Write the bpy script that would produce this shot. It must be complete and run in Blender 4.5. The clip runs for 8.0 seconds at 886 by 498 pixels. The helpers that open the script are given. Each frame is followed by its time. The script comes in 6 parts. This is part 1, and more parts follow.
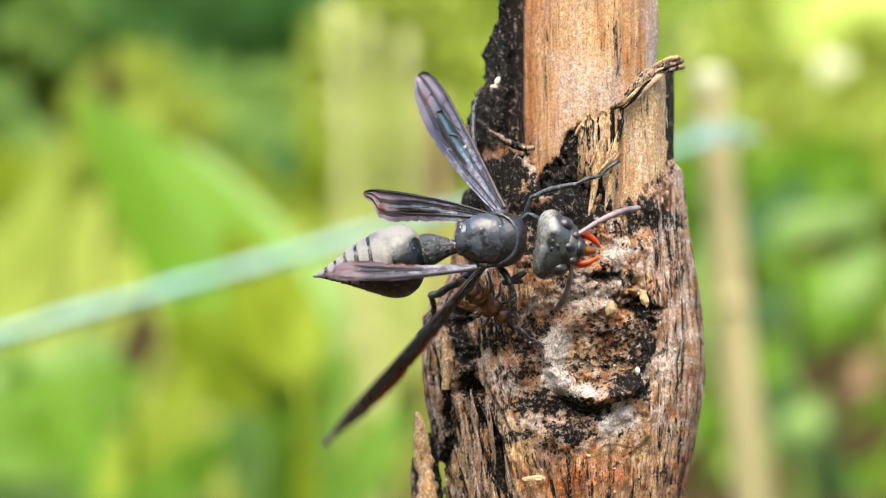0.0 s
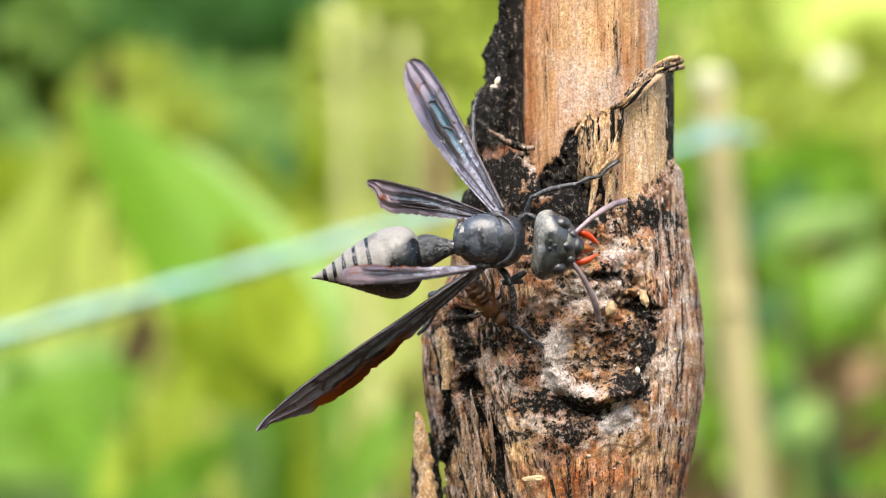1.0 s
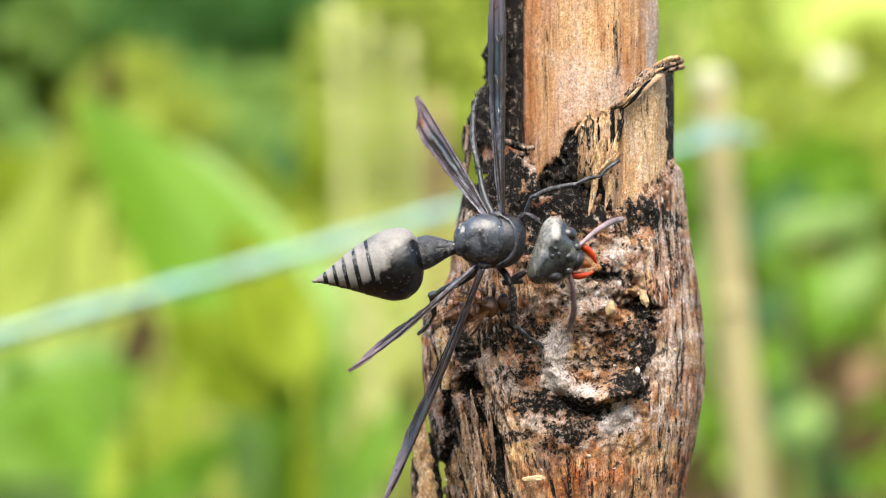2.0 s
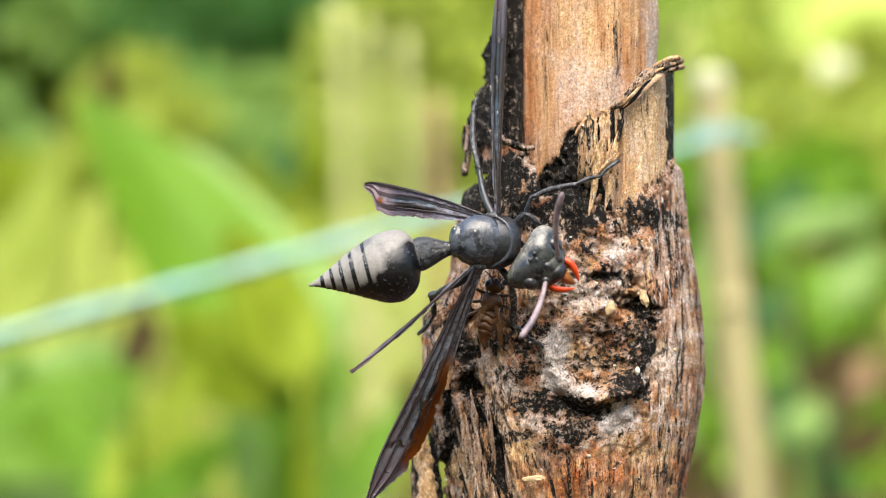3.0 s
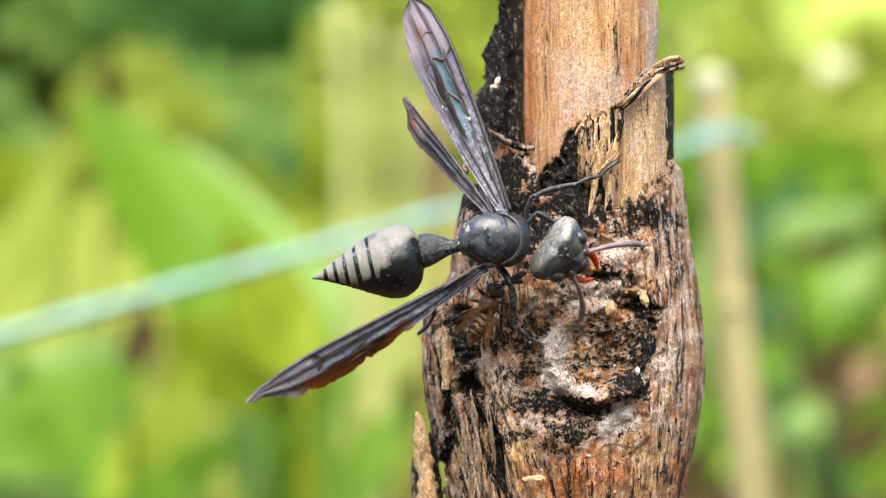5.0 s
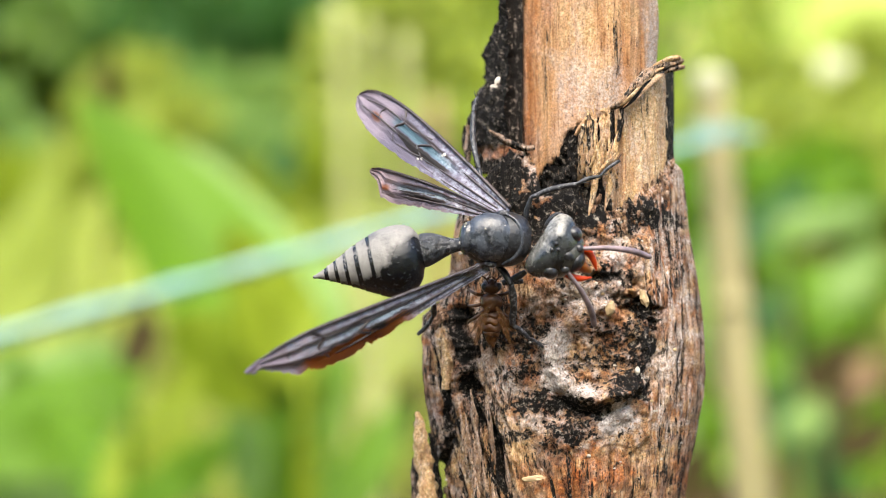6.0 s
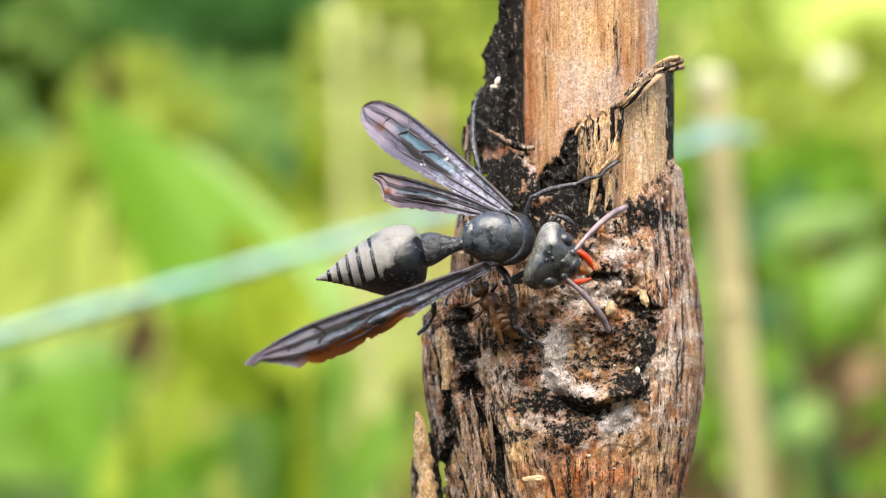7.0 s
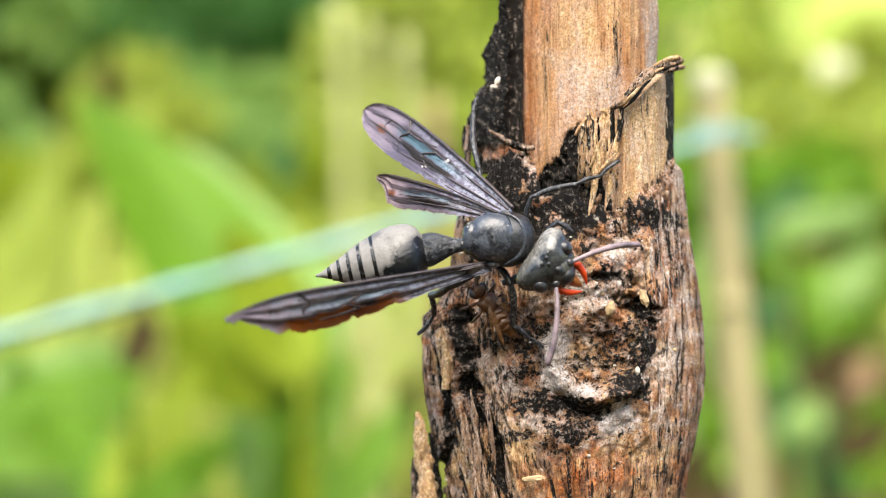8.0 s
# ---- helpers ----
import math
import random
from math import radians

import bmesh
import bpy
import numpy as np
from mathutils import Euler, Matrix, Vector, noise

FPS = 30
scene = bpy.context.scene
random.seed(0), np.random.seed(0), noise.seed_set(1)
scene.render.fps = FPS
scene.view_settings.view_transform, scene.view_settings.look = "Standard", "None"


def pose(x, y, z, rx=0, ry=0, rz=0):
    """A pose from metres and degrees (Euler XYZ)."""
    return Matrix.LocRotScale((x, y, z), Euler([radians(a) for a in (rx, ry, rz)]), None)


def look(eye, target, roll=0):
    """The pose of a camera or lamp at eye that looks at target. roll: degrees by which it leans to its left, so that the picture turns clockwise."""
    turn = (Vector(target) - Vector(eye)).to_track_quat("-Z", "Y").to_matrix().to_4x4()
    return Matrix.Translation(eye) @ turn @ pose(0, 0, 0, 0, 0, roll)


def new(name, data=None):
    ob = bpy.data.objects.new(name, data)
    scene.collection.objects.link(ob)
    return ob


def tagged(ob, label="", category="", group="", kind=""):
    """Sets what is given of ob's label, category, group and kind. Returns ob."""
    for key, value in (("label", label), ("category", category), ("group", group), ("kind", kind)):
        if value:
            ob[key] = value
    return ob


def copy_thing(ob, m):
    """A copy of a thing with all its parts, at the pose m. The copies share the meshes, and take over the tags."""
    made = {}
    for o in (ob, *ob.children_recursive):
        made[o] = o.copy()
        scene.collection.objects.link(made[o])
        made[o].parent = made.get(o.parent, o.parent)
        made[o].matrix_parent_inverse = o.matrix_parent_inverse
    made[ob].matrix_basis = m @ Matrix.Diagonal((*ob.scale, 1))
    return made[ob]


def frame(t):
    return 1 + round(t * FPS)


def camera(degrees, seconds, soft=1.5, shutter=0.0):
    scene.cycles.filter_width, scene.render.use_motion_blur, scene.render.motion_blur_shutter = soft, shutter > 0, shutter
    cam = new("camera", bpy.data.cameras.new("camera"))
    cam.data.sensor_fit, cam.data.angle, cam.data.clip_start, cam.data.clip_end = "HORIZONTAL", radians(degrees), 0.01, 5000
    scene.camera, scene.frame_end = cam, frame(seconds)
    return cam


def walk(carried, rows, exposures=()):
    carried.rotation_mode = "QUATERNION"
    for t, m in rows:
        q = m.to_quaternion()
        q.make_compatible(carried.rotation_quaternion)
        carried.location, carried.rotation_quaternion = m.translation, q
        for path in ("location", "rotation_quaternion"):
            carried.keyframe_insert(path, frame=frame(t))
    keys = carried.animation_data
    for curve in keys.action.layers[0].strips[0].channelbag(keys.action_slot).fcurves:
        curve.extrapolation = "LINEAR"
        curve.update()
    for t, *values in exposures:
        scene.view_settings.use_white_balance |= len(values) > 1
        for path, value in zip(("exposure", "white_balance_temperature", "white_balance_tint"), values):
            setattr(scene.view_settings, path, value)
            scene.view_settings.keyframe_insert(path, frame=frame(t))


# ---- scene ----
MM = 0.001
EYE_HEIGHT = 0.55

# The close-up stands in a frame of its own: x to the side, y away from the lens, z up along the post.
STAND = pose(0, 0, EYE_HEIGHT, -6, 0, 0)

# ---- camera: it stands still, close to the post ----
cam = camera(25, 8.0, soft=0.8, shutter=0.4)
cam.data.dof.use_dof = True
cam.data.dof.focus_distance = 0.2215
cam.data.dof.aperture_fstop = 17.0
CAMERA_POSE = STAND @ pose(0, -0.2184, 0, 90, 0, 0)
walk(cam, [(0.0, CAMERA_POSE), (8.0, CAMERA_POSE)])

# ---- daylight: bright hazy sky and a soft sun ----
SUN_ELEVATION, SUN_AZIMUTH = radians(61), radians(188)
world = bpy.data.worlds.new("sky")
scene.world = world
world.use_nodes = True
wn = world.node_tree.nodes
sky = wn.new("ShaderNodeTexSky")
sky.sky_type = "NISHITA"
sky.sun_disc = False
sky.sun_elevation = SUN_ELEVATION
sky.sun_rotation = SUN_AZIMUTH
sky.dust_density = 1.5
sky.air_density = 1.0
sky.ozone_density = 1.0
wn["Background"].inputs["Strength"].default_value = 0.15
world.node_tree.links.new(sky.outputs[0], wn["Background"].inputs["Color"])

sun = new("sun", bpy.data.lights.new("sun", "SUN"))
sun.data.energy = 4.0
sun.data.angle = radians(58)
sun.data.color = (1.0, 0.91, 0.77)
SUN_WAY = Vector((math.sin(SUN_AZIMUTH) * math.cos(SUN_ELEVATION), math.cos(SUN_AZIMUTH) * math.cos(SUN_ELEVATION), math.sin(SUN_ELEVATION)))
sun.matrix_basis = look(SUN_WAY * 20, (0, 0, 0))
scene.view_settings.exposure = 1.55

# ---- small tools ----


def lattice(seed):
    return np.random.RandomState(seed).rand(64, 64)


def value_noise(x, y, seed):
    g = lattice(seed)
    xi, yi = np.floor(x).astype(int), np.floor(y).astype(int)
    fx, fy = x - xi, y - yi
    fx, fy = fx * fx * (3 - 2 * fx), fy * fy * (3 - 2 * fy)
    a, b = g[xi % 64, yi % 64], g[(xi + 1) % 64, yi % 64]
    c, d = g[xi % 64, (yi + 1) % 64], g[(xi + 1) % 64, (yi + 1) % 64]
    return (a * (1 - fx) + b * fx) * (1 - fy) + (c * (1 - fx) + d * fx) * fy - 0.5


def fbm(x, y, seed, octaves=4):
    total = np.zeros(np.broadcast(x, y).shape)
    for k in range(octaves):
        total = total + value_noise(x * 2 ** k + 7.3 * k, y * 2 ** k + 3.1 * k, seed + k) / 2 ** k
    return total


def step(a, b, x):
    t = np.clip((x - a) / (b - a), 0, 1)
    return t * t * (3 - 2 * t)


def blob(x, z, cx, cz, rx, rz, soft=0.45, seed=5, rough=0.8):
    """A soft patch with a torn outline."""
    wob = (fbm(x / 1.8, z / 1.8, seed, 5) * 1.5 + fbm(x / 0.45, z / 0.45, seed + 3, 3) * 0.8) * rough
    r = np.sqrt(((x - cx) / rx) ** 2 + ((z - cz) / rz) ** 2) + wob
    return 1 - step(1 - soft, 1 + soft, r)


def mesh_object(name, verts, faces, material, parent=None, label="", smooth=True, attributes=None):
    me = bpy.data.meshes.new(name)
    me.from_pydata(verts, [], faces)
    me.materials.append(material)
    if smooth:
        me.polygons.foreach_set("use_smooth", [True] * len(me.polygons))
    for key, values in (attributes or {}).items():
        layer = me.attributes.new(key, "FLOAT", "POINT")
        layer.data.foreach_set("value", np.asarray(values, dtype=np.float32).ravel())
    me.update()
    ob = new(name, me)
    if parent:
        ob.parent = parent
    if label:
        tagged(ob, label)
    return ob


def part(name, bm, material, parent, label="", smooth=True):
    me = bpy.data.meshes.new(name)
    bm.to_mesh(me)
    bm.free()
    me.materials.append(material)
    if smooth:
        me.polygons.foreach_set("use_smooth", [True] * len(me.polygons))
    ob = new(name, me)
    ob.parent = parent
    if label:
        tagged(ob, label)
    return ob


def thing(name, label, category, m=None, group="", kind=""):
    ob = new(name)
    ob.empty_display_size = 0.01
    if m is not None:
        ob.matrix_basis = m
    return tagged(ob, label, category, group, kind)


def grid_faces(n, m, closed=False):
    """Quads over n columns of m points."""
    out = []
    for i in range(n if closed else n - 1):
        j = (i + 1) % n
        for k in range(m - 1):
            out.append((i * m + k, j * m + k, j * m + k + 1, i * m + k + 1))
    return out


def tube_mesh(points, radii, sides=8, squash=1.0, bumps=0.0):
    """A bmesh tube along points (metres), closed at both ends."""
    bm = bmesh.new()
    rings = []
    n = len(points)
    pts = [Vector(p) for p in points]
    up = Vector((0.13, 0.31, 0.94))
    for i, p in enumerate(pts):
        t = (pts[min(i + 1, n - 1)] - pts[max(i - 1, 0)]).normalized()
        a = t.cross(up)
        if a.length < 0.1:
            a = t.cross(Vector((1, 0, 0)))
        a.normalize()
        b = t.cross(a)
        ring = []
        for k in range(sides):
            w = 2 * math.pi * k / sides
            r = radii[i] * (1 + bumps * noise.noise(p * 900 + Vector((k * 3.1, 0, 0))))
            ring.append(bm.verts.new(p + a * math.cos(w) * r + b * math.sin(w) * r * squash))
        rings.append(ring)
    for r, s in zip(rings, rings[1:]):
        for k in range(sides):
            bm.faces.new((r[k], r[(k + 1) % sides], s[(k + 1) % sides], s[k]))
    bm.faces.new(rings[0][::-1])
    bm.faces.new(rings[-1])
    bmesh.ops.recalc_face_normals(bm, faces=bm.faces)
    return bm


def bend(points, steps=8):
    """A smooth line through a few points given in mm, as metres."""
    p = [Vector(q) * MM for q in points]
    out = []
    for i in range(len(p) - 1):
        a, b, c, d = p[max(i - 1, 0)], p[i], p[i + 1], p[min(i + 2, len(p) - 1)]
        for k in range(steps):
            t = k / steps
            out.append(0.5 * ((2 * b) + (c - a) * t + (2 * a - 5 * b + 4 * c - d) * t * t + (3 * b - a - 3 * c + d) * t ** 3))
    out.append(p[-1])
    return out


def taper(values, n):
    return list(np.interp(np.linspace(0, 1, n), np.linspace(0, 1, len(values)), values) * MM)


def ellipsoid(center, size, seg=24, rings=16):
    bm = bmesh.new()
    bmesh.ops.create_uvsphere(bm, u_segments=seg, v_segments=rings, radius=1.0)
    for v in bm.verts:
        v.co = Vector((v.co.x * size[0] + center[0], v.co.y * size[1] + center[1], v.co.z * size[2] + center[2])) * MM
    return bm


# ---- materials ----


class Nodes:
    """A short hand for node materials."""

    def __init__(self, name):
        self.m = bpy.data.materials.new(name)
        self.m.use_nodes = True
        self.t = self.m.node_tree
        self.b = self.t.nodes["Principled BSDF"]
        self.out = self.t.nodes["Material Output"]

    def add(self, kind, **sets):
        n = self.t.nodes.new(kind)
        for key, value in sets.items():
            n.inputs[key.replace("_", " ")].default_value = value
        return n

    def link(self, a, b):
        self.t.links.new(a, b)

    def coords(self, scale=(1, 1, 1)):
        c = self.add("ShaderNodeTexCoord")
        m = self.add("ShaderNodeMapping")
        m.inputs["Scale"].default_value = scale
        self.link(c.outputs["Object"], m.inputs["Vector"])
        return m.outputs[0]

    def noise(self, vector, scale, detail=5.0, rough=0.6):
        n = self.add("ShaderNodeTexNoise", Scale=scale, Detail=detail, Roughness=rough)
        self.link(vector, n.inputs["Vector"])
        return n.outputs["Fac"]

    def ramp(self, fac, *stops):
        r = self.add("ShaderNodeValToRGB")
        while len(r.color_ramp.elements) < len(stops):
            r.color_ramp.elements.new(0.5)
        for e, (p, c) in zip(r.color_ramp.elements, stops):
            e.position = p
            e.color = (*c, 1) if isinstance(c, tuple) else (c, c, c, 1)
        self.link(fac, r.inputs[0])
        return r.outputs[0]

    def mix(self, fac, a, b, mode="MIX"):
        n = self.t.nodes.new("ShaderNodeMix")
        n.data_type = "RGBA"
        n.blend_type = mode
        for socket, value in ((n.inputs[0], fac), (n.inputs[6], a), (n.inputs[7], b)):
            if isinstance(value, tuple):
                socket.default_value = (*value, 1)
            elif isinstance(value, (int, float)):
                socket.default_value = value
            else:
                self.link(value, socket)
        return n.outputs[2]

    def attribute(self, name):
        a = self.t.nodes.new("ShaderNodeAttribute")
        a.attribute_name = name
        return a.outputs["Fac"]

    def maths(self, op, a, b=0.5):
        n = self.t.nodes.new("ShaderNodeMath")
        n.operation = op
        for socket, value in ((n.inputs[0], a), (n.inputs[1], b)):
            if isinstance(value, (int, float)):
                socket.default_value = value
            else:
                self.link(value, socket)
        return n.outputs[0]

    def bump(self, height, strength, distance):
        n = self.add("ShaderNodeBump", Strength=strength, Distance=distance)
        self.link(height, n.inputs["Height"])
        self.link(n.outputs[0], self.b.inputs["Normal"])
        return n

    def finish(self, color=None, roughness=None, **sets):
        if color is not None:
            if isinstance(color, tuple):
                self.b.inputs["Base Color"].default_value = (*color, 1)
            else:
                self.link(color, self.b.inputs["Base Color"])
        if roughness is not None:
            if isinstance(roughness, (int, float)):
                self.b.inputs["Roughness"].default_value = roughness
            else:
                self.link(roughness, self.b.inputs["Roughness"])
        for key, value in sets.items():
            self.b.inputs[key.replace("_", " ")].default_value = value
        return self.m


def bark_material(name):
    """Weathered wood: bare grain, char (with painted crack shade), pale lichen, rust-red rot and ochre, each where its
    mask says; fibre turns crust into long strands.
    """
    n = Nodes(name)
    grain_v = n.coords((1, 1, 0.07))
    streak_v = n.coords((1, 1, 0.13))
    v = n.coords()
    fibre = n.attribute("fibre")
    grain = n.noise(grain_v, 2600, 6, 0.7)
    broad = n.noise(grain_v, 420, 4, 0.6)
    strands = n.noise(streak_v, 1900, 6, 0.75)
    crust = n.noise(v, 1250, 7, 0.74)
    fine = n.noise(v, 2600, 6, 0.75)
    specks = n.noise(v, 1700, 7, 0.85)
    dashes = n.noise(n.coords((1, 1, 0.3)), 2900, 4, 0.7)
    body = n.mix(fibre, crust, strands)
    wood = n.mix(n.ramp(broad, (0.3, 0.0), (0.7, 1.0)), (0.44, 0.205, 0.080), (0.67, 0.43, 0.25))
    wood = n.mix(n.ramp(grain, (0.36, 0.0), (0.45, 0.8), (0.54, 1.0)), (0.20, 0.09, 0.036), wood)
    wood = n.mix(n.ramp(grain, (0.58, 0.0), (0.70, 0.7)), wood, (0.88, 0.70, 0.50))
    wood = n.mix(n.ramp(dashes, (0.33, 0.85), (0.41, 0.0)), wood, (0.12, 0.05, 0.022))
    wood = n.mix(n.ramp(specks, (0.60, 0.0), (0.68, 0.8)), wood, (0.93, 0.82, 0.68))
    bark = n.ramp(body, (0.36, (0.022, 0.012, 0.008)), (0.45, (0.13, 0.072, 0.042)), (0.54, (0.33, 0.195, 0.118)), (0.64, (0.72, 0.56, 0.44)))
    bark = n.mix(n.ramp(specks, (0.34, 0.95), (0.42, 0.0)), bark, (0.03, 0.017, 0.011))
    bark = n.mix(n.ramp(specks, (0.60, 0.0), (0.68, 0.85)), bark, (0.62, 0.49, 0.37))
    col = n.mix(n.attribute("bare"), bark, wood)
    soft = n.maths("MULTIPLY", n.attribute("rust"), n.ramp(body, (0.38, 0.1), (0.54, 0.95)))
    col = n.mix(soft, col, n.ramp(specks, (0.36, (0.05, 0.014, 0.006)), (0.48, (0.36, 0.095, 0.018)), (0.60, (0.68, 0.27, 0.07))))
    soft = n.maths("MULTIPLY", n.attribute("ochre"), n.ramp(body, (0.42, 0.05), (0.55, 1.0)))
    col = n.mix(soft, col, n.ramp(fine, (0.36, (0.34, 0.19, 0.07)), (0.5, (0.70, 0.46, 0.21)), (0.64, (0.95, 0.78, 0.52))))
    soft = n.maths("MULTIPLY", n.attribute("lichen"), n.ramp(fine, (0.38, 0.1), (0.52, 1.0)))
    col = n.mix(soft, col, n.ramp(specks, (0.36, (0.34, 0.28, 0.25)), (0.5, (0.62, 0.54, 0.50)), (0.62, (0.90, 0.84, 0.80))))
    grit = n.noise(v, 4600, 4, 0.75)
    col = n.mix(1.0, col, n.ramp(grit, (0.40, 0.62), (0.50, 1.02), (0.60, 1.22)), "MULTIPLY")
    black = n.mix(n.ramp(specks, (0.555, 0.0), (0.635, 1.0)), n.mix(fine, (0.002, 0.002, 0.002), (0.013, 0.011, 0.010)), (0.42, 0.36, 0.30))
    soft = n.ramp(n.maths("ADD", n.attribute("char"), n.maths("ADD", n.maths("MULTIPLY", n.maths("SUBTRACT", n.mix(fibre, fine, grain), 0.5), 1.9), n.maths("MULTIPLY", n.maths("SUBTRACT", body, 0.5), 2.7))), (0.38, 0.0), (0.60, 1.0))
    col = n.mix(soft, col, black)
    height = n.maths("ADD", n.maths("MULTIPLY", n.mix(fibre, fine, grain), 0.6), n.maths("ADD", n.maths("MULTIPLY", body, 0.9), n.maths("MULTIPLY", specks, 0.5)))
    n.bump(height, 1.0, 0.00055)
    return n.finish(col, n.ramp(fine, (0.3, 0.7), (0.7, 0.95)), Specular_IOR_Level=0.16)


def chitin(name, dark, light, rough, dust=0.2, pits=0.00012):
    n = Nodes(name)
    v = n.coords()
    fine = n.noise(v, 2600, 5, 0.7)
    wide = n.noise(v, 700, 4, 0.6)
    col = n.mix(n.ramp(wide, (0.35, 0.0), (0.65, 1.0)), dark, light)
    col = n.mix(n.maths("MULTIPLY", n.ramp(fine, (0.52, 0.0), (0.66, 1.0)), dust), col, (0.34, 0.35, 0.37))
    n.bump(n.maths("ADD", fine, n.maths("MULTIPLY", wide, 1.6)), 0.5, pits)
    return n.finish(col, n.ramp(wide, (0.3, rough), (0.7, rough + 0.16)), Specular_IOR_Level=0.55)


def sheen_chitin():
    """Black plates with a pale top sheen painted into the colour, weaker along the flanks."""
    n = Nodes("sheen_black_chitin")
    v = n.coords()
    fine = n.noise(v, 2200, 5, 0.7)
    wide = n.noise(v, 450, 4, 0.6)
    soft = n.ramp(n.maths("ADD", n.attribute("pale_sheen"), n.maths("MULTIPLY", n.maths("SUBTRACT", wide, 0.5), 1.5)), (0.30, 0.0), (0.66, 1.0))
    col = n.mix(soft, n.mix(n.ramp(fine, (0.59, 0.0), (0.70, 0.5)), (0.003, 0.0035, 0.0045), (0.20, 0.215, 0.24)), n.mix(fine, (0.11, 0.105, 0.100), (0.24, 0.230, 0.217)))
    n.bump(n.maths("ADD", fine, wide), 0.5, 0.00022)
    return n.finish(col, n.ramp(soft, (0.0, 0.18), (1.0, 0.6)), Specular_IOR_Level=0.5)


def vertex_chitin():
    """Satin black chitin that turns grey-beige where its mask says."""
    n = Nodes("grey_beige_satin_chitin")
    v = n.coords()
    fine = n.noise(v, 2400, 5, 0.7)
    wide = n.noise(v, 520, 4, 0.6)
    soft = n.ramp(n.maths("ADD", n.attribute("pale_sheen"), n.maths("MULTIPLY", n.maths("SUBTRACT", wide, 0.5), 1.1)), (0.22, 0.0), (0.85, 1.0))
    col = n.mix(soft, n.mix(n.ramp(wide, (0.36, 0.0), (0.62, 1.0)), (0.006, 0.008, 0.009), (0.038, 0.042, 0.044)), n.mix(n.ramp(fine, (0.36, 0.0), (0.62, 1.0)), (0.085, 0.084, 0.077), (0.26, 0.252, 0.23)))
    n.bump(n.maths("ADD", n.maths("MULTIPLY", fine, 0.5), wide), 0.6, 0.00012)
    return n.finish(col, n.ramp(wide, (0.3, 0.16), (0.7, 0.32)), Specular_IOR_Level=0.6)


def wing_material(name, violet, teal, pale, sheen, amber):
    """Smoky folded membrane: violet and teal sheen painted as panels, fold shade painted black, dust at the root, amber
    where it is thin.
    """
    n = Nodes(name)
    fine = n.noise(n.coords((0.10, 1, 1.6)), 2600, 6, 0.7)
    wide = n.noise(n.coords((0.35, 1, 1.5)), 420, 4, 0.6)
    specks = n.noise(n.coords(), 1150, 6, 0.8)
    col = n.mix(n.ramp(wide, (0.36, 0.0), (0.64, 1.0)), tuple(0.5 * c for c in violet), tuple(1.35 * c for c in violet))
    col = n.mix(n.maths("MULTIPLY", n.attribute("teal"), 0.9), col, n.mix(wide, tuple(0.6 * c for c in teal), tuple(1.4 * c for c in teal)))
    col = n.mix(n.maths("MULTIPLY", n.attribute("tip"), n.ramp(wide, (0.3, 0.55), (0.6, 0.95))), col, n.mix(fine, tuple(0.6 * c for c in pale), tuple(1.25 * c for c in pale)))
    col = n.mix(n.ramp(fine, (0.34, 0.55), (0.45, 0.0)), col, (0.012, 0.010, 0.014))
    col = n.mix(n.maths("MULTIPLY", n.attribute("dust"), n.ramp(specks, (0.44, 0.0), (0.56, 0.9))), col, (0.25, 0.27, 0.32))
    col = n.mix(n.ramp(specks, (0.64, 0.0), (0.70, 0.8)), col, (0.55, 0.52, 0.52))
    col = n.mix(n.attribute("groove"), col, (0.006, 0.005, 0.006))
    thin = n.attribute("membrane")
    col = n.mix(thin, col, n.mix(n.ramp(wide, (0.36, 0.0), (0.62, 1.0)), (0.06, 0.018, 0.005), (0.24, 0.082, 0.014)))
    n.bump(n.maths("ADD", fine, n.maths("MULTIPLY", specks, 0.6)), 0.7, 0.0003)
    n.finish(col, 0.55, Specular_IOR_Level=0.25)
    gloss = n.add("ShaderNodeBsdfAnisotropic", Roughness=0.34)
    n.link(n.mix(0.5, col, n.mix(n.attribute("teal"), sheen, (0.6 * sheen[0], 1.15 * sheen[1], 1.05 * sheen[2]))), gloss.inputs["Color"])
    n.link(n.b.inputs["Normal"].links[0].from_socket, gloss.inputs["Normal"])
    glow = n.add("ShaderNodeBsdfTranslucent")
    glow.inputs["Color"].default_value = (0.80, 0.30, 0.06, 1)
    mix = n.add("ShaderNodeMixShader")
    n.link(n.maths("MULTIPLY_ADD", thin, 0.62), mix.inputs[0])
    mix.inputs[0].links[0].from_node.inputs[2].default_value = amber
    n.link(n.b.outputs[0], mix.inputs[1])
    n.link(glow.outputs[0], mix.inputs[2])
    top = n.add("ShaderNodeMixShader")
    n.link(n.maths("MULTIPLY", n.maths("SUBTRACT", 1.0, n.maths("MAXIMUM", thin, n.attribute("groove"))), 0.40), top.inputs[0])
    n.link(mix.outputs[0], top.inputs[1])
    n.link(gloss.outputs[0], top.inputs[2])
    n.link(top.outputs[0], n.out.inputs["Surface"])
    return n.m


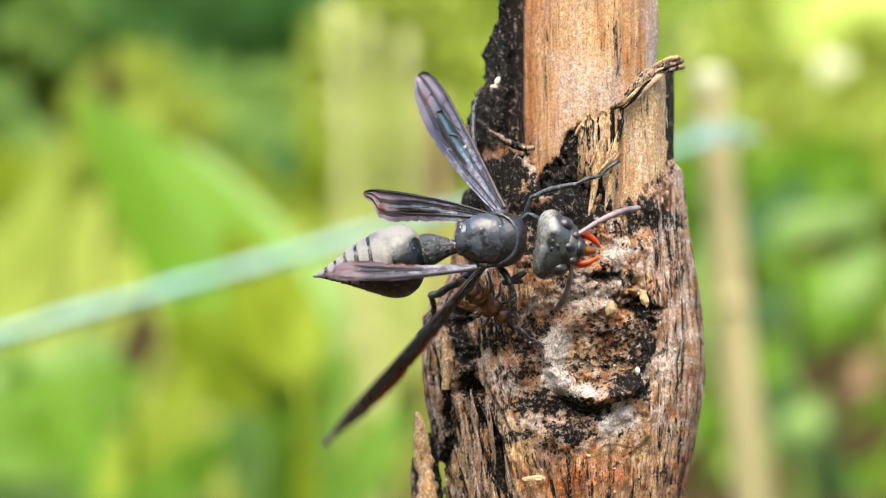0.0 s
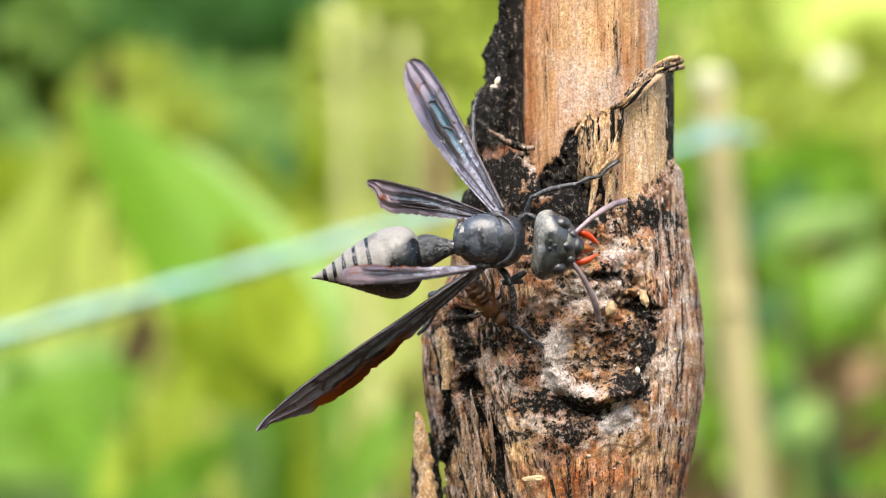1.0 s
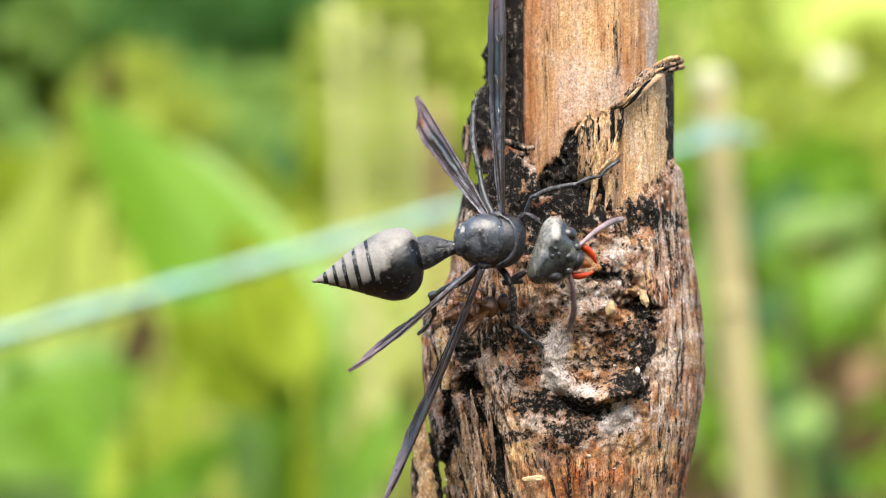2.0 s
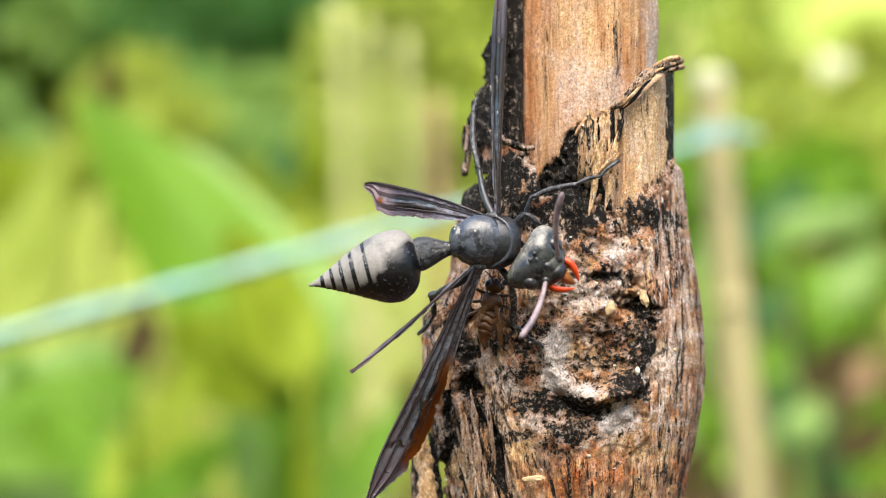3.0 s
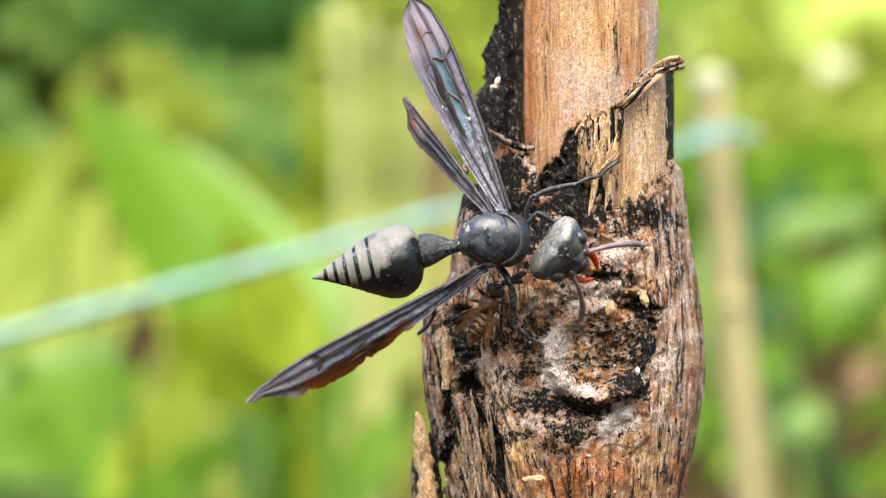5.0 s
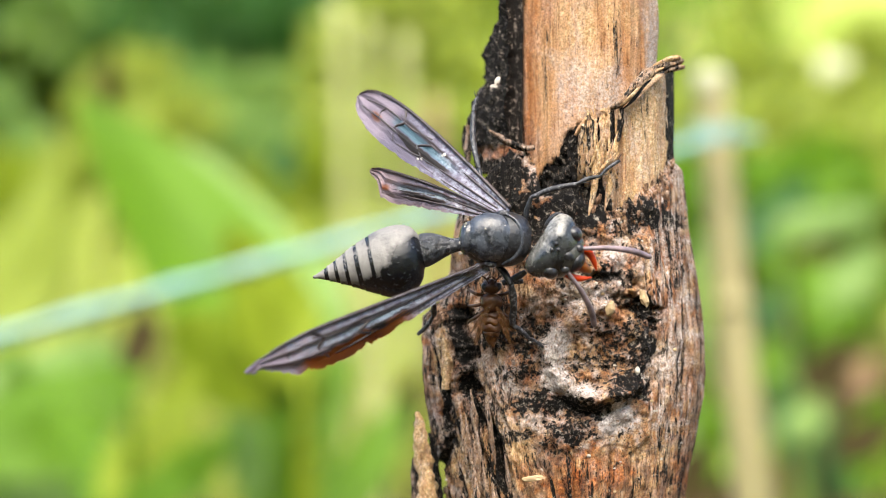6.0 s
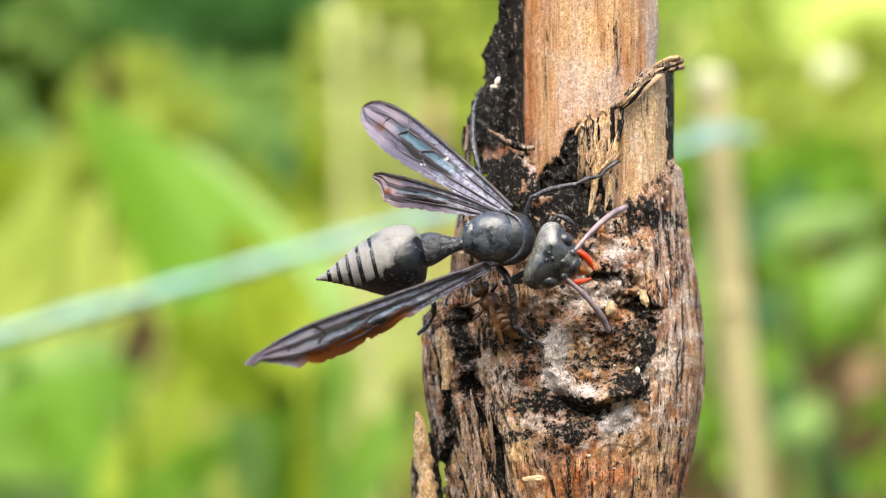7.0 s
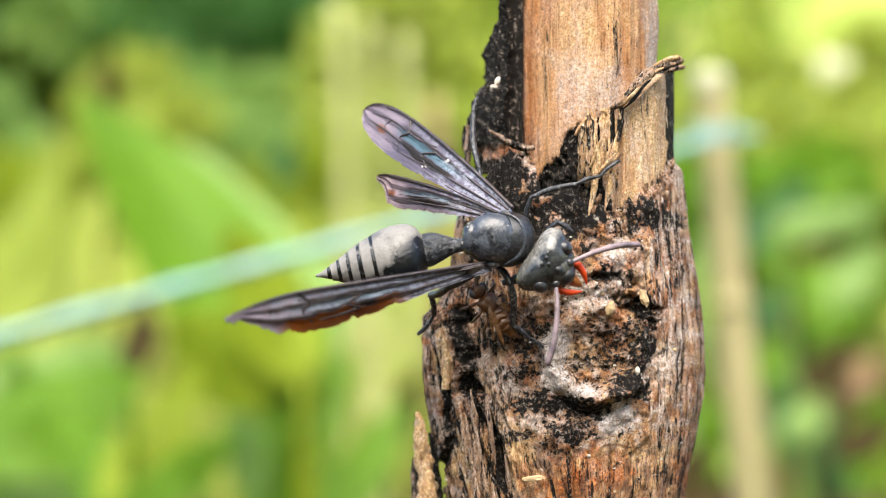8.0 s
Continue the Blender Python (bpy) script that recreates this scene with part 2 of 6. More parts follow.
def leaf_material(name, dark, light, through_color, gloss=0.6):
    n = Nodes(name)
    wide = n.noise(n.coords(), 14, 4, 0.6)
    fine = n.noise(n.coords((1, 8, 1)), 90, 3, 0.6)
    info = n.add("ShaderNodeObjectInfo")
    col = n.mix(n.maths("ADD", n.maths("MULTIPLY", wide, 0.6), n.maths("MULTIPLY", info.outputs["Random"], 0.5)), dark, light)
    col = n.mix(n.ramp(fine, (0.45, 0.0), (0.6, 0.35)), col, light)
    n.bump(fine, 0.3, 0.002)
    n.finish(col, gloss, Specular_IOR_Level=0.25)
    glow = n.add("ShaderNodeBsdfTranslucent")
    glow.inputs["Color"].default_value = (*through_color, 1)
    mix = n.add("ShaderNodeMixShader")
    mix.inputs[0].default_value = 0.4
    n.link(n.b.outputs[0], mix.inputs[1])
    n.link(glow.outputs[0], mix.inputs[2])
    n.link(mix.outputs[0], n.out.inputs["Surface"])
    return n.m


def plain(name, a, b, scale, rough, stretch=(1, 1, 1), depth=0.001, **sets):
    n = Nodes(name)
    f = n.noise(n.coords(stretch), scale, 5, 0.65)
    n.bump(f, 0.4, depth)
    return n.finish(n.mix(f, a, b), rough, **sets)


BARK = bark_material("weathered_bark")
BLACK = chitin("black_chitin", (0.004, 0.0045, 0.006), (0.012, 0.014, 0.019), 0.30, 0.12)
HEAD_BLACK = chitin("satin_grey_chitin", (0.008, 0.009, 0.009), (0.062, 0.062, 0.052), 0.27, 0.05)
EYE_BLACK = chitin("eye_black", (0.010, 0.011, 0.013), (0.03, 0.03, 0.034), 0.24, 0.03, 0.00005)
SHEEN_PLATE = sheen_chitin()
VERTEX = vertex_chitin()
BACK_PLATE = chitin("dusty_blue_black_chitin", (0.010, 0.012, 0.016), (0.046, 0.055, 0.072), 0.20, 0.22, 0.00009)
WAIST = chitin("pitted_black_chitin", (0.004, 0.005, 0.007), (0.026, 0.030, 0.038), 0.22, 0.35, 0.0007)
LEG_BLACK = chitin("dusty_leg_chitin", (0.006, 0.007, 0.010), (0.022, 0.023, 0.030), 0.32, 0.5, 0.0003)
ANTENNA = chitin("mauve_brown_antenna", (0.10, 0.075, 0.09), (0.24, 0.18, 0.195), 0.4, 0.1)
MANDIBLE = plain("orange_red_mandible", (0.34, 0.016, 0.004), (0.66, 0.075, 0.012), 1400, 0.28, depth=0.00005)
MOUTH = plain("amber_orange_mouthpart", (0.12, 0.03, 0.006), (0.42, 0.15, 0.03), 900, 0.4, depth=0.0002)
AMBER = plain("amber_brown_husk", (0.035, 0.012, 0.004), (0.26, 0.095, 0.02), 700, 0.4, depth=0.0002)
WING = wing_material("smoky_wing_membrane", (0.036, 0.030, 0.048), (0.025, 0.050, 0.070), (0.16, 0.126, 0.145), (0.36, 0.33, 0.43), 0.04)
# Darker copy of the membrane: the right wing's duller reflection put into its colour.
STEEL_WING = wing_material("dark_steel_wing_membrane", (0.024, 0.025, 0.042), (0.018, 0.042, 0.068), (0.29, 0.230, 0.270), (0.20, 0.205, 0.29), 0.04)
HIND_WING = wing_material("amber_brown_wing_membrane", (0.044, 0.032, 0.040), (0.045, 0.046, 0.068), (0.20, 0.145, 0.15), (0.36, 0.30, 0.36), 0.10)
BOSS = plain("cream_grey_chitin", (0.10, 0.095, 0.07), (0.26, 0.25, 0.19), 1800, 0.5, depth=0.0001)
VEIN = chitin("dark_wing_vein", (0.012, 0.008, 0.008), (0.04, 0.025, 0.025), 0.35, 0.1)
PALE_CHIP = plain("pale_wood_chip", (0.26, 0.18, 0.09), (0.52, 0.39, 0.22), 1500, 0.7, depth=0.0001)
WHITE_CHIP = plain("chalky_speck", (0.36, 0.33, 0.28), (0.62, 0.57, 0.50), 1500, 0.8, depth=0.0001)

# ---- the post ----
POST_X, POST_Y = 14.5, 20.0      # axis of the sheath of bark, mm
CORE_X = 17.0
BASE = -EYE_HEIGHT / math.cos(radians(6)) / MM + 2.0
post = thing("wooden_post", "charred, split wooden post with peeling weathered bark", "post", STAND @ pose(0, 0, BASE * MM))


def post_part(name, columns, rows, place, masks, closed, label, thickness=0.0):
    """A curved sheet over (angle, height) in the post's frame; with a thickness it is closed to a solid."""
    a, s = np.meshgrid(columns, rows, indexing="ij")
    x, y, z = place(a, s, 0.0)
    n, m = a.shape
    attributes = {"fibre": np.ones_like(x), **masks(x, y, z, a)}
    faces = [f[::-1] for f in grid_faces(n, m, closed)]
    verts = np.stack([x, y, z - BASE], -1).reshape(-1, 3) * MM
    if thickness:
        xi, yi, zi = place(a, s, thickness)
        verts = np.concatenate([verts, np.stack([xi, yi, zi - BASE], -1).reshape(-1, 3) * MM])
        k = n * m
        faces += [tuple(q + k for q in f) for f in grid_faces(n, m, closed)]
        for i in range(n - 1):
            for j in (0, m - 1):
                p, q = i * m + j, (i + 1) * m + j
                faces.append((p, p + k, q + k, q) if j == 0 else (q, q + k, p + k, p))
        for j in range(m - 1):
            for i in (0, n - 1):
                p, q = i * m + j, i * m + j + 1
                faces.append((q, q + k, p + k, p) if i == 0 else (p, p + k, q + k, q))
        attributes = {key: np.concatenate([v.ravel(), v.ravel()]) for key, v in attributes.items()}
    return mesh_object(name, verts.tolist(), faces, BARK, post, label, attributes=attributes)


def front_columns(fine, coarse, reach=105):
    front = np.linspace(-reach, reach, fine)
    back = np.linspace(reach, 360 - reach, coarse + 2)[1:-1]
    return np.radians(np.concatenate([front, back]))


# outline of the sheath: height, reach to the left, reach to the right
SHEATH = np.array([(20, 11.0, 13.4), (10.14, 10.78, 13.66), (6.11, 12.12, 14.00), (2.75, 12.92, 14.33), (-2.62, 13.46, 15.27), (-6.31, 14.80, 15.74), (-7.99, 16.62, 15.95), (-10.67, 16.89, 16.15), (-17.39, 16.48, 16.01), (-21.41, 15.68, 15.27), (-25.44, 15.14, 14.47), (-29.60, 14.60, 14.00), (-60, 14.6, 14.6)])[::-1]
KNOT = (17.26, -11.87, 6.0)


def crack(x, z, line, width):
    """1 along a falling crack, 0 away from it. line: pairs of height and x."""
    h = [p[0] for p in line]
    cx = np.interp(z, h, [p[1] for p in line]) + fbm(z / 1.7, z * 0, 31, 3) * 0.9
    inside = step(h[0] - 1, h[0], z) * (1 - step(h[-1], h[-1] + 1, z))
    w = width * (1 + 0.7 * fbm(z / 2.3, z * 0 + 4, 33, 3))
    return inside * (1 - step(w * 0.35, w, np.abs(x - cx)))


HOLLOW = ((-15.94, 3.46), (-12.74, 2.43), (-9.54, 1.79), (-7.30, 2.18))
SPLIT = ((-26.82, 7.43), (-22.98, 6.15), (-19.14, 4.99), (-15.94, 3.27))
SPLIT_LOW = ((-40, 1.02), (-28.10, 0.064), (-21.70, 0.512), (-16.58, 1.02))


def strand_mask(x, z, a):
    """Where the bark runs in long strands: both flanks and the foot of the detailed length."""
    wob = 0.25 * fbm(x / 2.2, z / 3.0, 43, 3)
    return np.maximum.reduce([step(-0.35, -0.62, a + wob), 0.95 * step(0.50, 0.72, a + wob), 0.8 * step(-20.5, -24.5, z + 8 * wob),
                              step(-14.0, -18.0, z - 0.9 * (x - 5)) * step(9.5, 6.5, x + 6 * wob)])


def sheath_relief(x, z, a):
    side = np.abs(np.sin(a))
    arc = a * 15.5
    strand = strand_mask(x, z, a)
    lean = np.where(a < 0, 0.30, -0.02) * z
    ridges = fbm((arc + lean) / 0.55 + 0.6 * fbm(x / 3, z / 3, 41, 2), z / 7.0, 40, 4) * (0.2 + 1.1 * strand * np.where(a < 0, 1.0, 0.42))
    lumps = fbm(arc / 2.6, z / 2.6, 44, 4) * 1.15 * (1 - 0.8 * strand)
    grit = fbm(arc / 0.6, z / 0.7, 47, 3) * 0.34 * (1 - 0.7 * strand)
    r = np.sqrt((x - KNOT[0]) ** 2 + (z - KNOT[1]) ** 2) / KNOT[2] + 0.10 * fbm(x / 1.5, z / 1.5, 52, 3)
    low_side = step(2.5, -2.0, (x - KNOT[0]) * 0.75 + (z - KNOT[1]) * 0.66)
    knot = (0.5 + 1.1 * low_side) * np.exp(-((r - 0.80) / 0.17) ** 2) - 0.7 * np.exp(-((r - 1.10) / 0.10) ** 2) - 0.3 * (1 - step(0.4, 0.75, r)) + 1.5 * (1 - step(0.2, 0.75, r)) * fbm(x / 1.5, z / 1.2, 55, 5)
    bulge = 1.2 * np.exp(-((z + 13) / 12) ** 2) * np.exp(-((x - 17) / 9) ** 2)
    pit = 1.6 * blob(x, z, 21.9, -6.6, 1.7, 1.6, 0.4, 57) + 0.9 * blob(x, z, 17.6, -3.1, 2.0, 0.5, 0.5, 58)
    deep = 4.0 * crack(x, z, HOLLOW, 1.7) + 1.8 * crack(x, z, SPLIT, 0.6) + 1.4 * crack(x, z, SPLIT_LOW, 0.6)
    return (ridges + lumps + grit) * (1 - 0.62 * side ** 6) + knot + bulge - deep - pit


def knot_ring(x, z, radius, width):
    r = np.sqrt((x - KNOT[0]) ** 2 + (z - KNOT[1]) ** 2) / KNOT[2] + 0.12 * fbm(x / 1.2, z / 1.2, 52, 4)
    return 0.8 * np.exp(-((r - radius) / width) ** 2)


def rim_height(x):
    """The broken upper edge of the sheath, by x."""
    base = np.interp(x, [0.388, 4.23, 7.39, 9.90, 13.71, 19.10, 22.79, 26.78, 28.61],
                     [7.94, 11.08, 11.41, 6.09, 6.73, 4.38, 6.15, 8.86, 10.09])
    return base + 0.9 * fbm(x / 0.7, x * 0, 60, 4) + 0.8 * fbm(x / 2.2, x * 0 + 9, 61, 2)


def sheath_place(a, s, inset):
    # s runs from the broken rim (0) to the foot of the detailed length (1), then on to the ground
    x0 = POST_X + 15 * np.sin(a)
    top = rim_height(x0)
    z = np.where(s <= 1, top + (-33 - top) * s, -33 + (BASE + 33) * (s - 1))
    left = np.interp(z, SHEATH[:, 0], SHEATH[:, 1])
    right = np.interp(z, SHEATH[:, 0], SHEATH[:, 2]) + 0.25
    wide = np.where(np.sin(a) < 0, left, right)
    x, y = POST_X + wide * np.sin(a), POST_Y - 14.4 * np.cos(a)
    out = sheath_relief(x, z, a) * (0.45 + 0.55 * step(0.0, 0.12, s))
    lip = step(0.0, 0.03, s) * 0.9 - 0.9
    return x + np.sin(a) * (out + lip), y - np.cos(a) * (out + lip), z


def sheath_masks(x, y, z, a):
    strand = strand_mask(x, z, a)
    arc = a * 15.5
    lean = np.where(a < 0, 0.30, -0.02) * z
    lines = fbm((arc + lean) / 0.55, z / 7.0, 68, 4)
    mottle = fbm(x / 3.0, z / 2.4, 78, 5)
    char = np.maximum.reduce([
        strand * np.where(a < 0, 0.36 + 0.9 * lines, 0.27 + 0.6 * lines), blob(x, z, 13.68, 5.13, 5.41, 4.46, 0.4, 70), blob(x, z, 6.14, 8.38, 4.20, 4.97, 0.4, 71),
        0.76 * blob(x, z, 22.10, 3.58, 5.73, 2.17, 0.7, 72) + 0.6 * lines, 0.85 * blob(x, z, 18.15, -3.24, 3.06, 0.76, 0.6, 63), 0.72 * blob(x, z, 15.90, 0.06, 1.40, 1.66, 0.7, 62),
        0.90 * blob(x, z, 21.76, -6.64, 2.17, 2.29, 0.5, 73), 0.82 * blob(x, z, 22.77, -11.45, 1.40, 3.82, 0.5, 75), 0.77 * blob(x, z, 20.43, -15.53, 2.93, 1.53, 0.6, 61), 0.65 * blob(x, z, 17.51, -9.45, 2.17, 1.91, 0.8, 69),
        0.85 * blob(x, z, 12.11, -17.81, 6.69, 1.40, 0.6, 74), 0.67 * blob(x, z, 9.60, -10.11, 1.66, 2.17, 0.7, 60), 0.72 * blob(x, z, 14.32, -20.84, 5.41, 1.66, 0.8, 76), 0.63 * blob(x, z, 9.28, -13.92, 2.29, 1.53, 0.8, 59), 0.67 * blob(x, z, 6.14, -9.53, 2.55, 2.55, 0.6, 56),
        # Cracks and the knot's groove: shade of the recesses painted black with the char.
        0.95 * crack(x, z, HOLLOW, 2.0), 0.95 * crack(x, z, SPLIT, 0.9), 0.9 * crack(x, z, SPLIT_LOW, 0.9), 0.6 * knot_ring(x, z, 1.10, 0.10),
        0.19 + 0.6 * mottle + 0.35 * fbm(x / 0.6, z / 1.0, 66, 4)])
    lichen = np.maximum.reduce([
        1.6 * blob(x, z, 12.55, -11.03, 1.40, 2.17, 0.4, 80, 0.35), 1.5 * blob(x, z, 12.55, -14.39, 1.53, 1.66, 0.4, 88, 0.35), 1.3 * blob(x, z, 15.27, -15.90, 2.17, 0.89, 0.5, 89, 0.35),
        1.5 * blob(x, z, 19.32, -18.87, 2.29, 1.66, 0.4, 81, 0.35), 1.1 * blob(x, z, 6.46, -14.32, 2.29, 2.17, 0.8, 82), 1.1 * blob(x, z, 19.58, -0.44, 1.40, 2.17, 0.6, 83), 1.0 * blob(x, z, 15.90, -4.69, 2.93, 1.66, 0.7, 84),
        0.8 * blob(x, z, 25.56, -12.85, 1.91, 2.55, 0.9, 85), 0.7 * blob(x, z, 11.17, -19.29, 3.82, 0.76, 0.8, 79),
        0.20 + 1.1 * fbm(x / 1.0, z / 1.0, 86, 4), strand * (0.1 + 2.0 * fbm((arc + lean) / 0.35 + 5, z / 6.0, 64, 3)) * step(-0.2, 0.3, a)]) * (1 - 0.8 * step(-21, -24, z + 1.5 * fbm(x / 2, z / 2, 87, 3)) * step(7, 9, x))
    rust = np.maximum.reduce([
        1.1 * blob(x, z, 15.90, -25.92, 4.78, 3.18, 0.5, 90), 0.8 * blob(x, z, 19.45, -10.11, 2.55, 3.18, 0.8, 91), 0.85 * blob(x, z, 24.50, -18.90, 2.55, 2.17, 0.8, 92), 0.8 * blob(x, z, 5.51, -6.67, 2.55, 2.80, 0.7, 93),
        0.7 * blob(x, z, 16.99, 2.09, 0.89, 1.02, 0.6, 94), 0.6 * blob(x, z, 22.77, -5.05, 3.82, 3.18, 0.9, 65), 0.5 * blob(x, z, 23.46, -24.29, 4.46, 3.18, 0.8, 67),
        0.36 + 1.0 * fbm(x / 1.6, z / 1.6, 95, 4)])
    ochre = np.maximum.reduce([
        0.9 * blob(x, z, 4.25, -25.03, 3.82, 5.73, 0.7, 100), 1.1 * blob(x, z, -0.20, -12.62, 0.83, 3.18, 0.4, 101), 0.85 * blob(x, z, 8.03, -21.28, 1.91, 1.91, 0.7, 103), 0.75 * blob(x, z, 23.46, -22.37, 3.82, 3.18, 0.8, 102),
        0.9 * blob(x, z, 17.51, -12.30, 2.93, 1.53, 0.8, 104), 0.8 * blob(x, z, 21.43, -9.50, 1.02, 1.91, 0.8, 107), 0.8 * blob(x, z, 20.10, -20.61, 1.91, 1.27, 0.8, 108), 0.5 * blob(x, z, 24.85, -12.81, 2.55, 2.55, 0.9, 109),
        0.10 + 1.1 * fbm(x / 0.9, z / 1.2, 106, 4)])
    bare = np.clip(0.25 * step(0.2, 0.4, fbm(x / 1.4, z / 4.0, 105, 3)) + 0.8 * blob(x, z, 4.88, -26.26, 2.55, 5.73, 0.8, 98), 0, 1)
    char = np.maximum(char, 0.58 * blob(x, z, 19.12, -11.69, 3.95, 3.57, 0.7, 97)) - 0.5 * np.clip(lichen - 0.75, 0, 1)
    return {"char": char, "lichen": lichen, "rust": rust, "ochre": ochre, "bare": bare, "fibre": strand}


post_part("bark_sheath", front_columns(380, 50), np.concatenate([np.linspace(0, 1, 330), np.linspace(1, 2, 40)[1:]]), sheath_place, sheath_masks, True,
          "cracked grey-brown bark with char, lichen and rust-red rot")


# bare heartwood standing out of the sheath
def core_edge(x, z):
    """Where the char begins beside the tongue of bare wood, by height."""
    return np.interp(z, [0, 6.1, 7.8, 9.7, 12.2, 13.9, 15.6, 70], [9.0, 9.8, 10.9, 12.0, 13.7, 14.9, 17.2, 40]) + 0.9 * fbm(x / 0.6, z / 2.2, 116, 4)


def core_place(a, s, inset):
    x0 = CORE_X + 9.2 * np.sin(a)
    top = 62 + 3.0 * fbm(x0 / 1.2, x0 * 0, 110, 4)
    z = top + (0 - top) * s
    x, y = CORE_X + 8.23 * np.sin(a), POST_Y - 11.6 * np.cos(a)
    burnt = step(-0.3, 0.5, x - core_edge(x, z)) * (1 - step(13.51, 16.07, z))
    out = burnt * (fbm(x / 0.6, z / 0.8, 113, 4) * 1.1 - 0.5) + fbm(a * 22, z / 14.0, 111, 4) * 0.34 + fbm(x / 2.5, z / 9, 115, 3) * 0.5
    return x + np.sin(a) * out, y - np.cos(a) * out, z


def core_masks(x, y, z, a):
    char = np.maximum(step(-0.3, 0.5, x - core_edge(x, z)) * (1 - step(13.51, 16.07, z)), 0.02 + fbm(x / 0.7, z / 5, 117, 4) * 0.25)
    char = np.maximum(char, 0.9 * (1 - step(9.07, 9.77, x)))
    char = np.maximum(char, 0.55 * (1 - step(0.5, 3.0, z - 4.6)))
    char = np.maximum(char, 0.42 * step(0.1, 0.3, fbm(x / 0.8, z / 12, 121, 3)) * blob(x, z, 19.6, 25.0, 0.9, 9.0, 0.7, 122))
    pale = blob(x, z, 17.0, 26.5, 3.2, 5.5, 0.8, 123)
    grey = blob(x, z, 17.8, 18.0, 4.2, 4.2, 0.9, 124)
    tan = 1 - step(10.4, 12.6, x + 0.8 * fbm(x / 1.5, z / 6, 125, 3))
    return {"char": char, "lichen": 0.06 + 0.5 * fbm(x / 1.5, z / 6, 118, 3) + 0.45 * grey + 0.8 * step(22.9, 24.2, x + 0.8 * fbm(x, z / 3, 126, 3)), "rust": 0.24 + fbm(x / 1.2, z / 12, 119, 3) * 0.8 + 0.55 * tan - 0.3 * pale,
            "ochre": 0.05 + 0.5 * fbm(x / 2, z / 16, 120, 3) + 0.5 * pale, "bare": np.ones_like(x)}


post_part("heartwood", front_columns(200, 30), np.linspace(0, 1, 260), core_place, core_masks, True, "split bare tan heartwood with straight grain")


# charred slab of bark along one flank
def slab_place(a, s, inset):
    top = 60 + 4 * fbm(a * 6, a * 0, 130, 3)
    low = 9.03
    z = top + (low - top) * s
    reach = np.interp(z, [9.39, 13.91, 17.51, 18.04, 19.37, 22.17, 24.96, 25.49, 29.36, 70],
                      [13.41, 13.54, 13.14, 12.61, 11.87, 11.48, 11.08, 10.48, 9.08, 6.8])
    front = step(radians(-53), radians(-92), a)
    core = 11.3 - 2.2 * step(radians(-50), radians(-90), a)
    r = core + 0.3 + (reach - 9.4) * front - inset
    out = (fbm(a * 9, z / 2.2, 131, 4) * 1.0 + fbm(a * 30, z / 0.8, 133, 4) * 0.5) * (1 if inset == 0 else 0)
    out = out + 0.7 * step(11.51, 12.54, z) - 0.5
    return CORE_X + (r + out) * np.sin(a), POST_Y - (r + out) * np.cos(a) * 0.98, z


def slab_masks(x, y, z, a):
    zero = np.zeros_like(x)
    brown = blob(x, z, 7.46, 11.51, 3.2, 0.9, 0.6, 140)
    return {"char": 1.0 - 0.8 * brown + 0.2 * fbm(x, z, 141, 3), "lichen": 0.30 + 0.5 * fbm(x / 0.5, z / 0.5, 142, 3), "rust": brown, "ochre": zero, "bare": zero}


post_part("charred_bark", np.radians(np.linspace(-150, -54, 110)), np.linspace(0, 1, 230), slab_place, slab_masks, False,
          "black charred bark slab with pale ash specks", thickness=2.2)


# broken shell of pale wood on the other flank
def shell_place(a, s, inset):
    x0 = CORE_X + 10.2 * np.sin(a)
    top = np.interp(x0, [16.39, 18.63, 20.10, 22.99, 26.68, 29.5], [14.47, 15.43, 15.94, 18.79, 21.62, 21.23])
    top = top + 1.1 * fbm(x0 / 0.45, x0 * 0, 150, 3) * (1 - step(19.59, 20.87, x0))
    low = np.interp(x0, [16.39, 19.59, 21.0, 27.01], [6.8, 3.4, 2.6, 5.0])
    z = top + (low - top) * s
    r = 12.7 - 2.4 * np.sin(a) ** 2 - inset
    out = fbm(x0 / 0.5, z / 9, 151, 4) * 0.5 * (1 if inset == 0 else 0)
    gap = 1.0 * np.exp(-((x0 - 19.35) / 0.35) ** 2) + 0.7 * np.exp(-((x0 - 17.55) / 0.3) ** 2)
    return CORE_X + (r + out - gap) * np.sin(a), POST_Y - (r + out - gap) * np.cos(a), z


def shell_masks(x, y, z, a):
    zero = np.zeros_like(x)
    outer = step(25.6, 26.1, x + 0.5 * fbm(z / 1.2, z * 0, 160, 3))
    ragged = np.interp(x, [16.39, 17.6, 19.0, 20.1, 26.78], [10.0, 8.4, 5.0, 3.0, 5.0]) + 2.2 * fbm(x / 0.5, z / 3, 161, 4)
    low = 1 - step(-0.5, 0.6, z - ragged)
    # Both gaps between the slats are coloured black on top of their recess.
    dark = 0.95 * np.exp(-((x - 19.35) / 0.35) ** 2) * step(9.5, 12.5, z) + 0.8 * np.exp(-((x - 17.55) / 0.25) ** 2) * step(9, 12, z)
    warm = 1 - step(19.6, 21.2, x)
    return {"char": np.maximum.reduce([0.95 * outer, low, dark, 0.1 + 0.5 * fbm(x / 0.6, z / 4, 162, 4)]), "lichen": 0.25 + 0.4 * fbm(x / 0.8, z / 3, 163, 3),
            "rust": 0.45 * warm + 0.25 * fbm(x / 0.7, z / 8, 164, 3), "ochre": zero + 1.0 - 0.4 * warm, "bare": zero + 1}


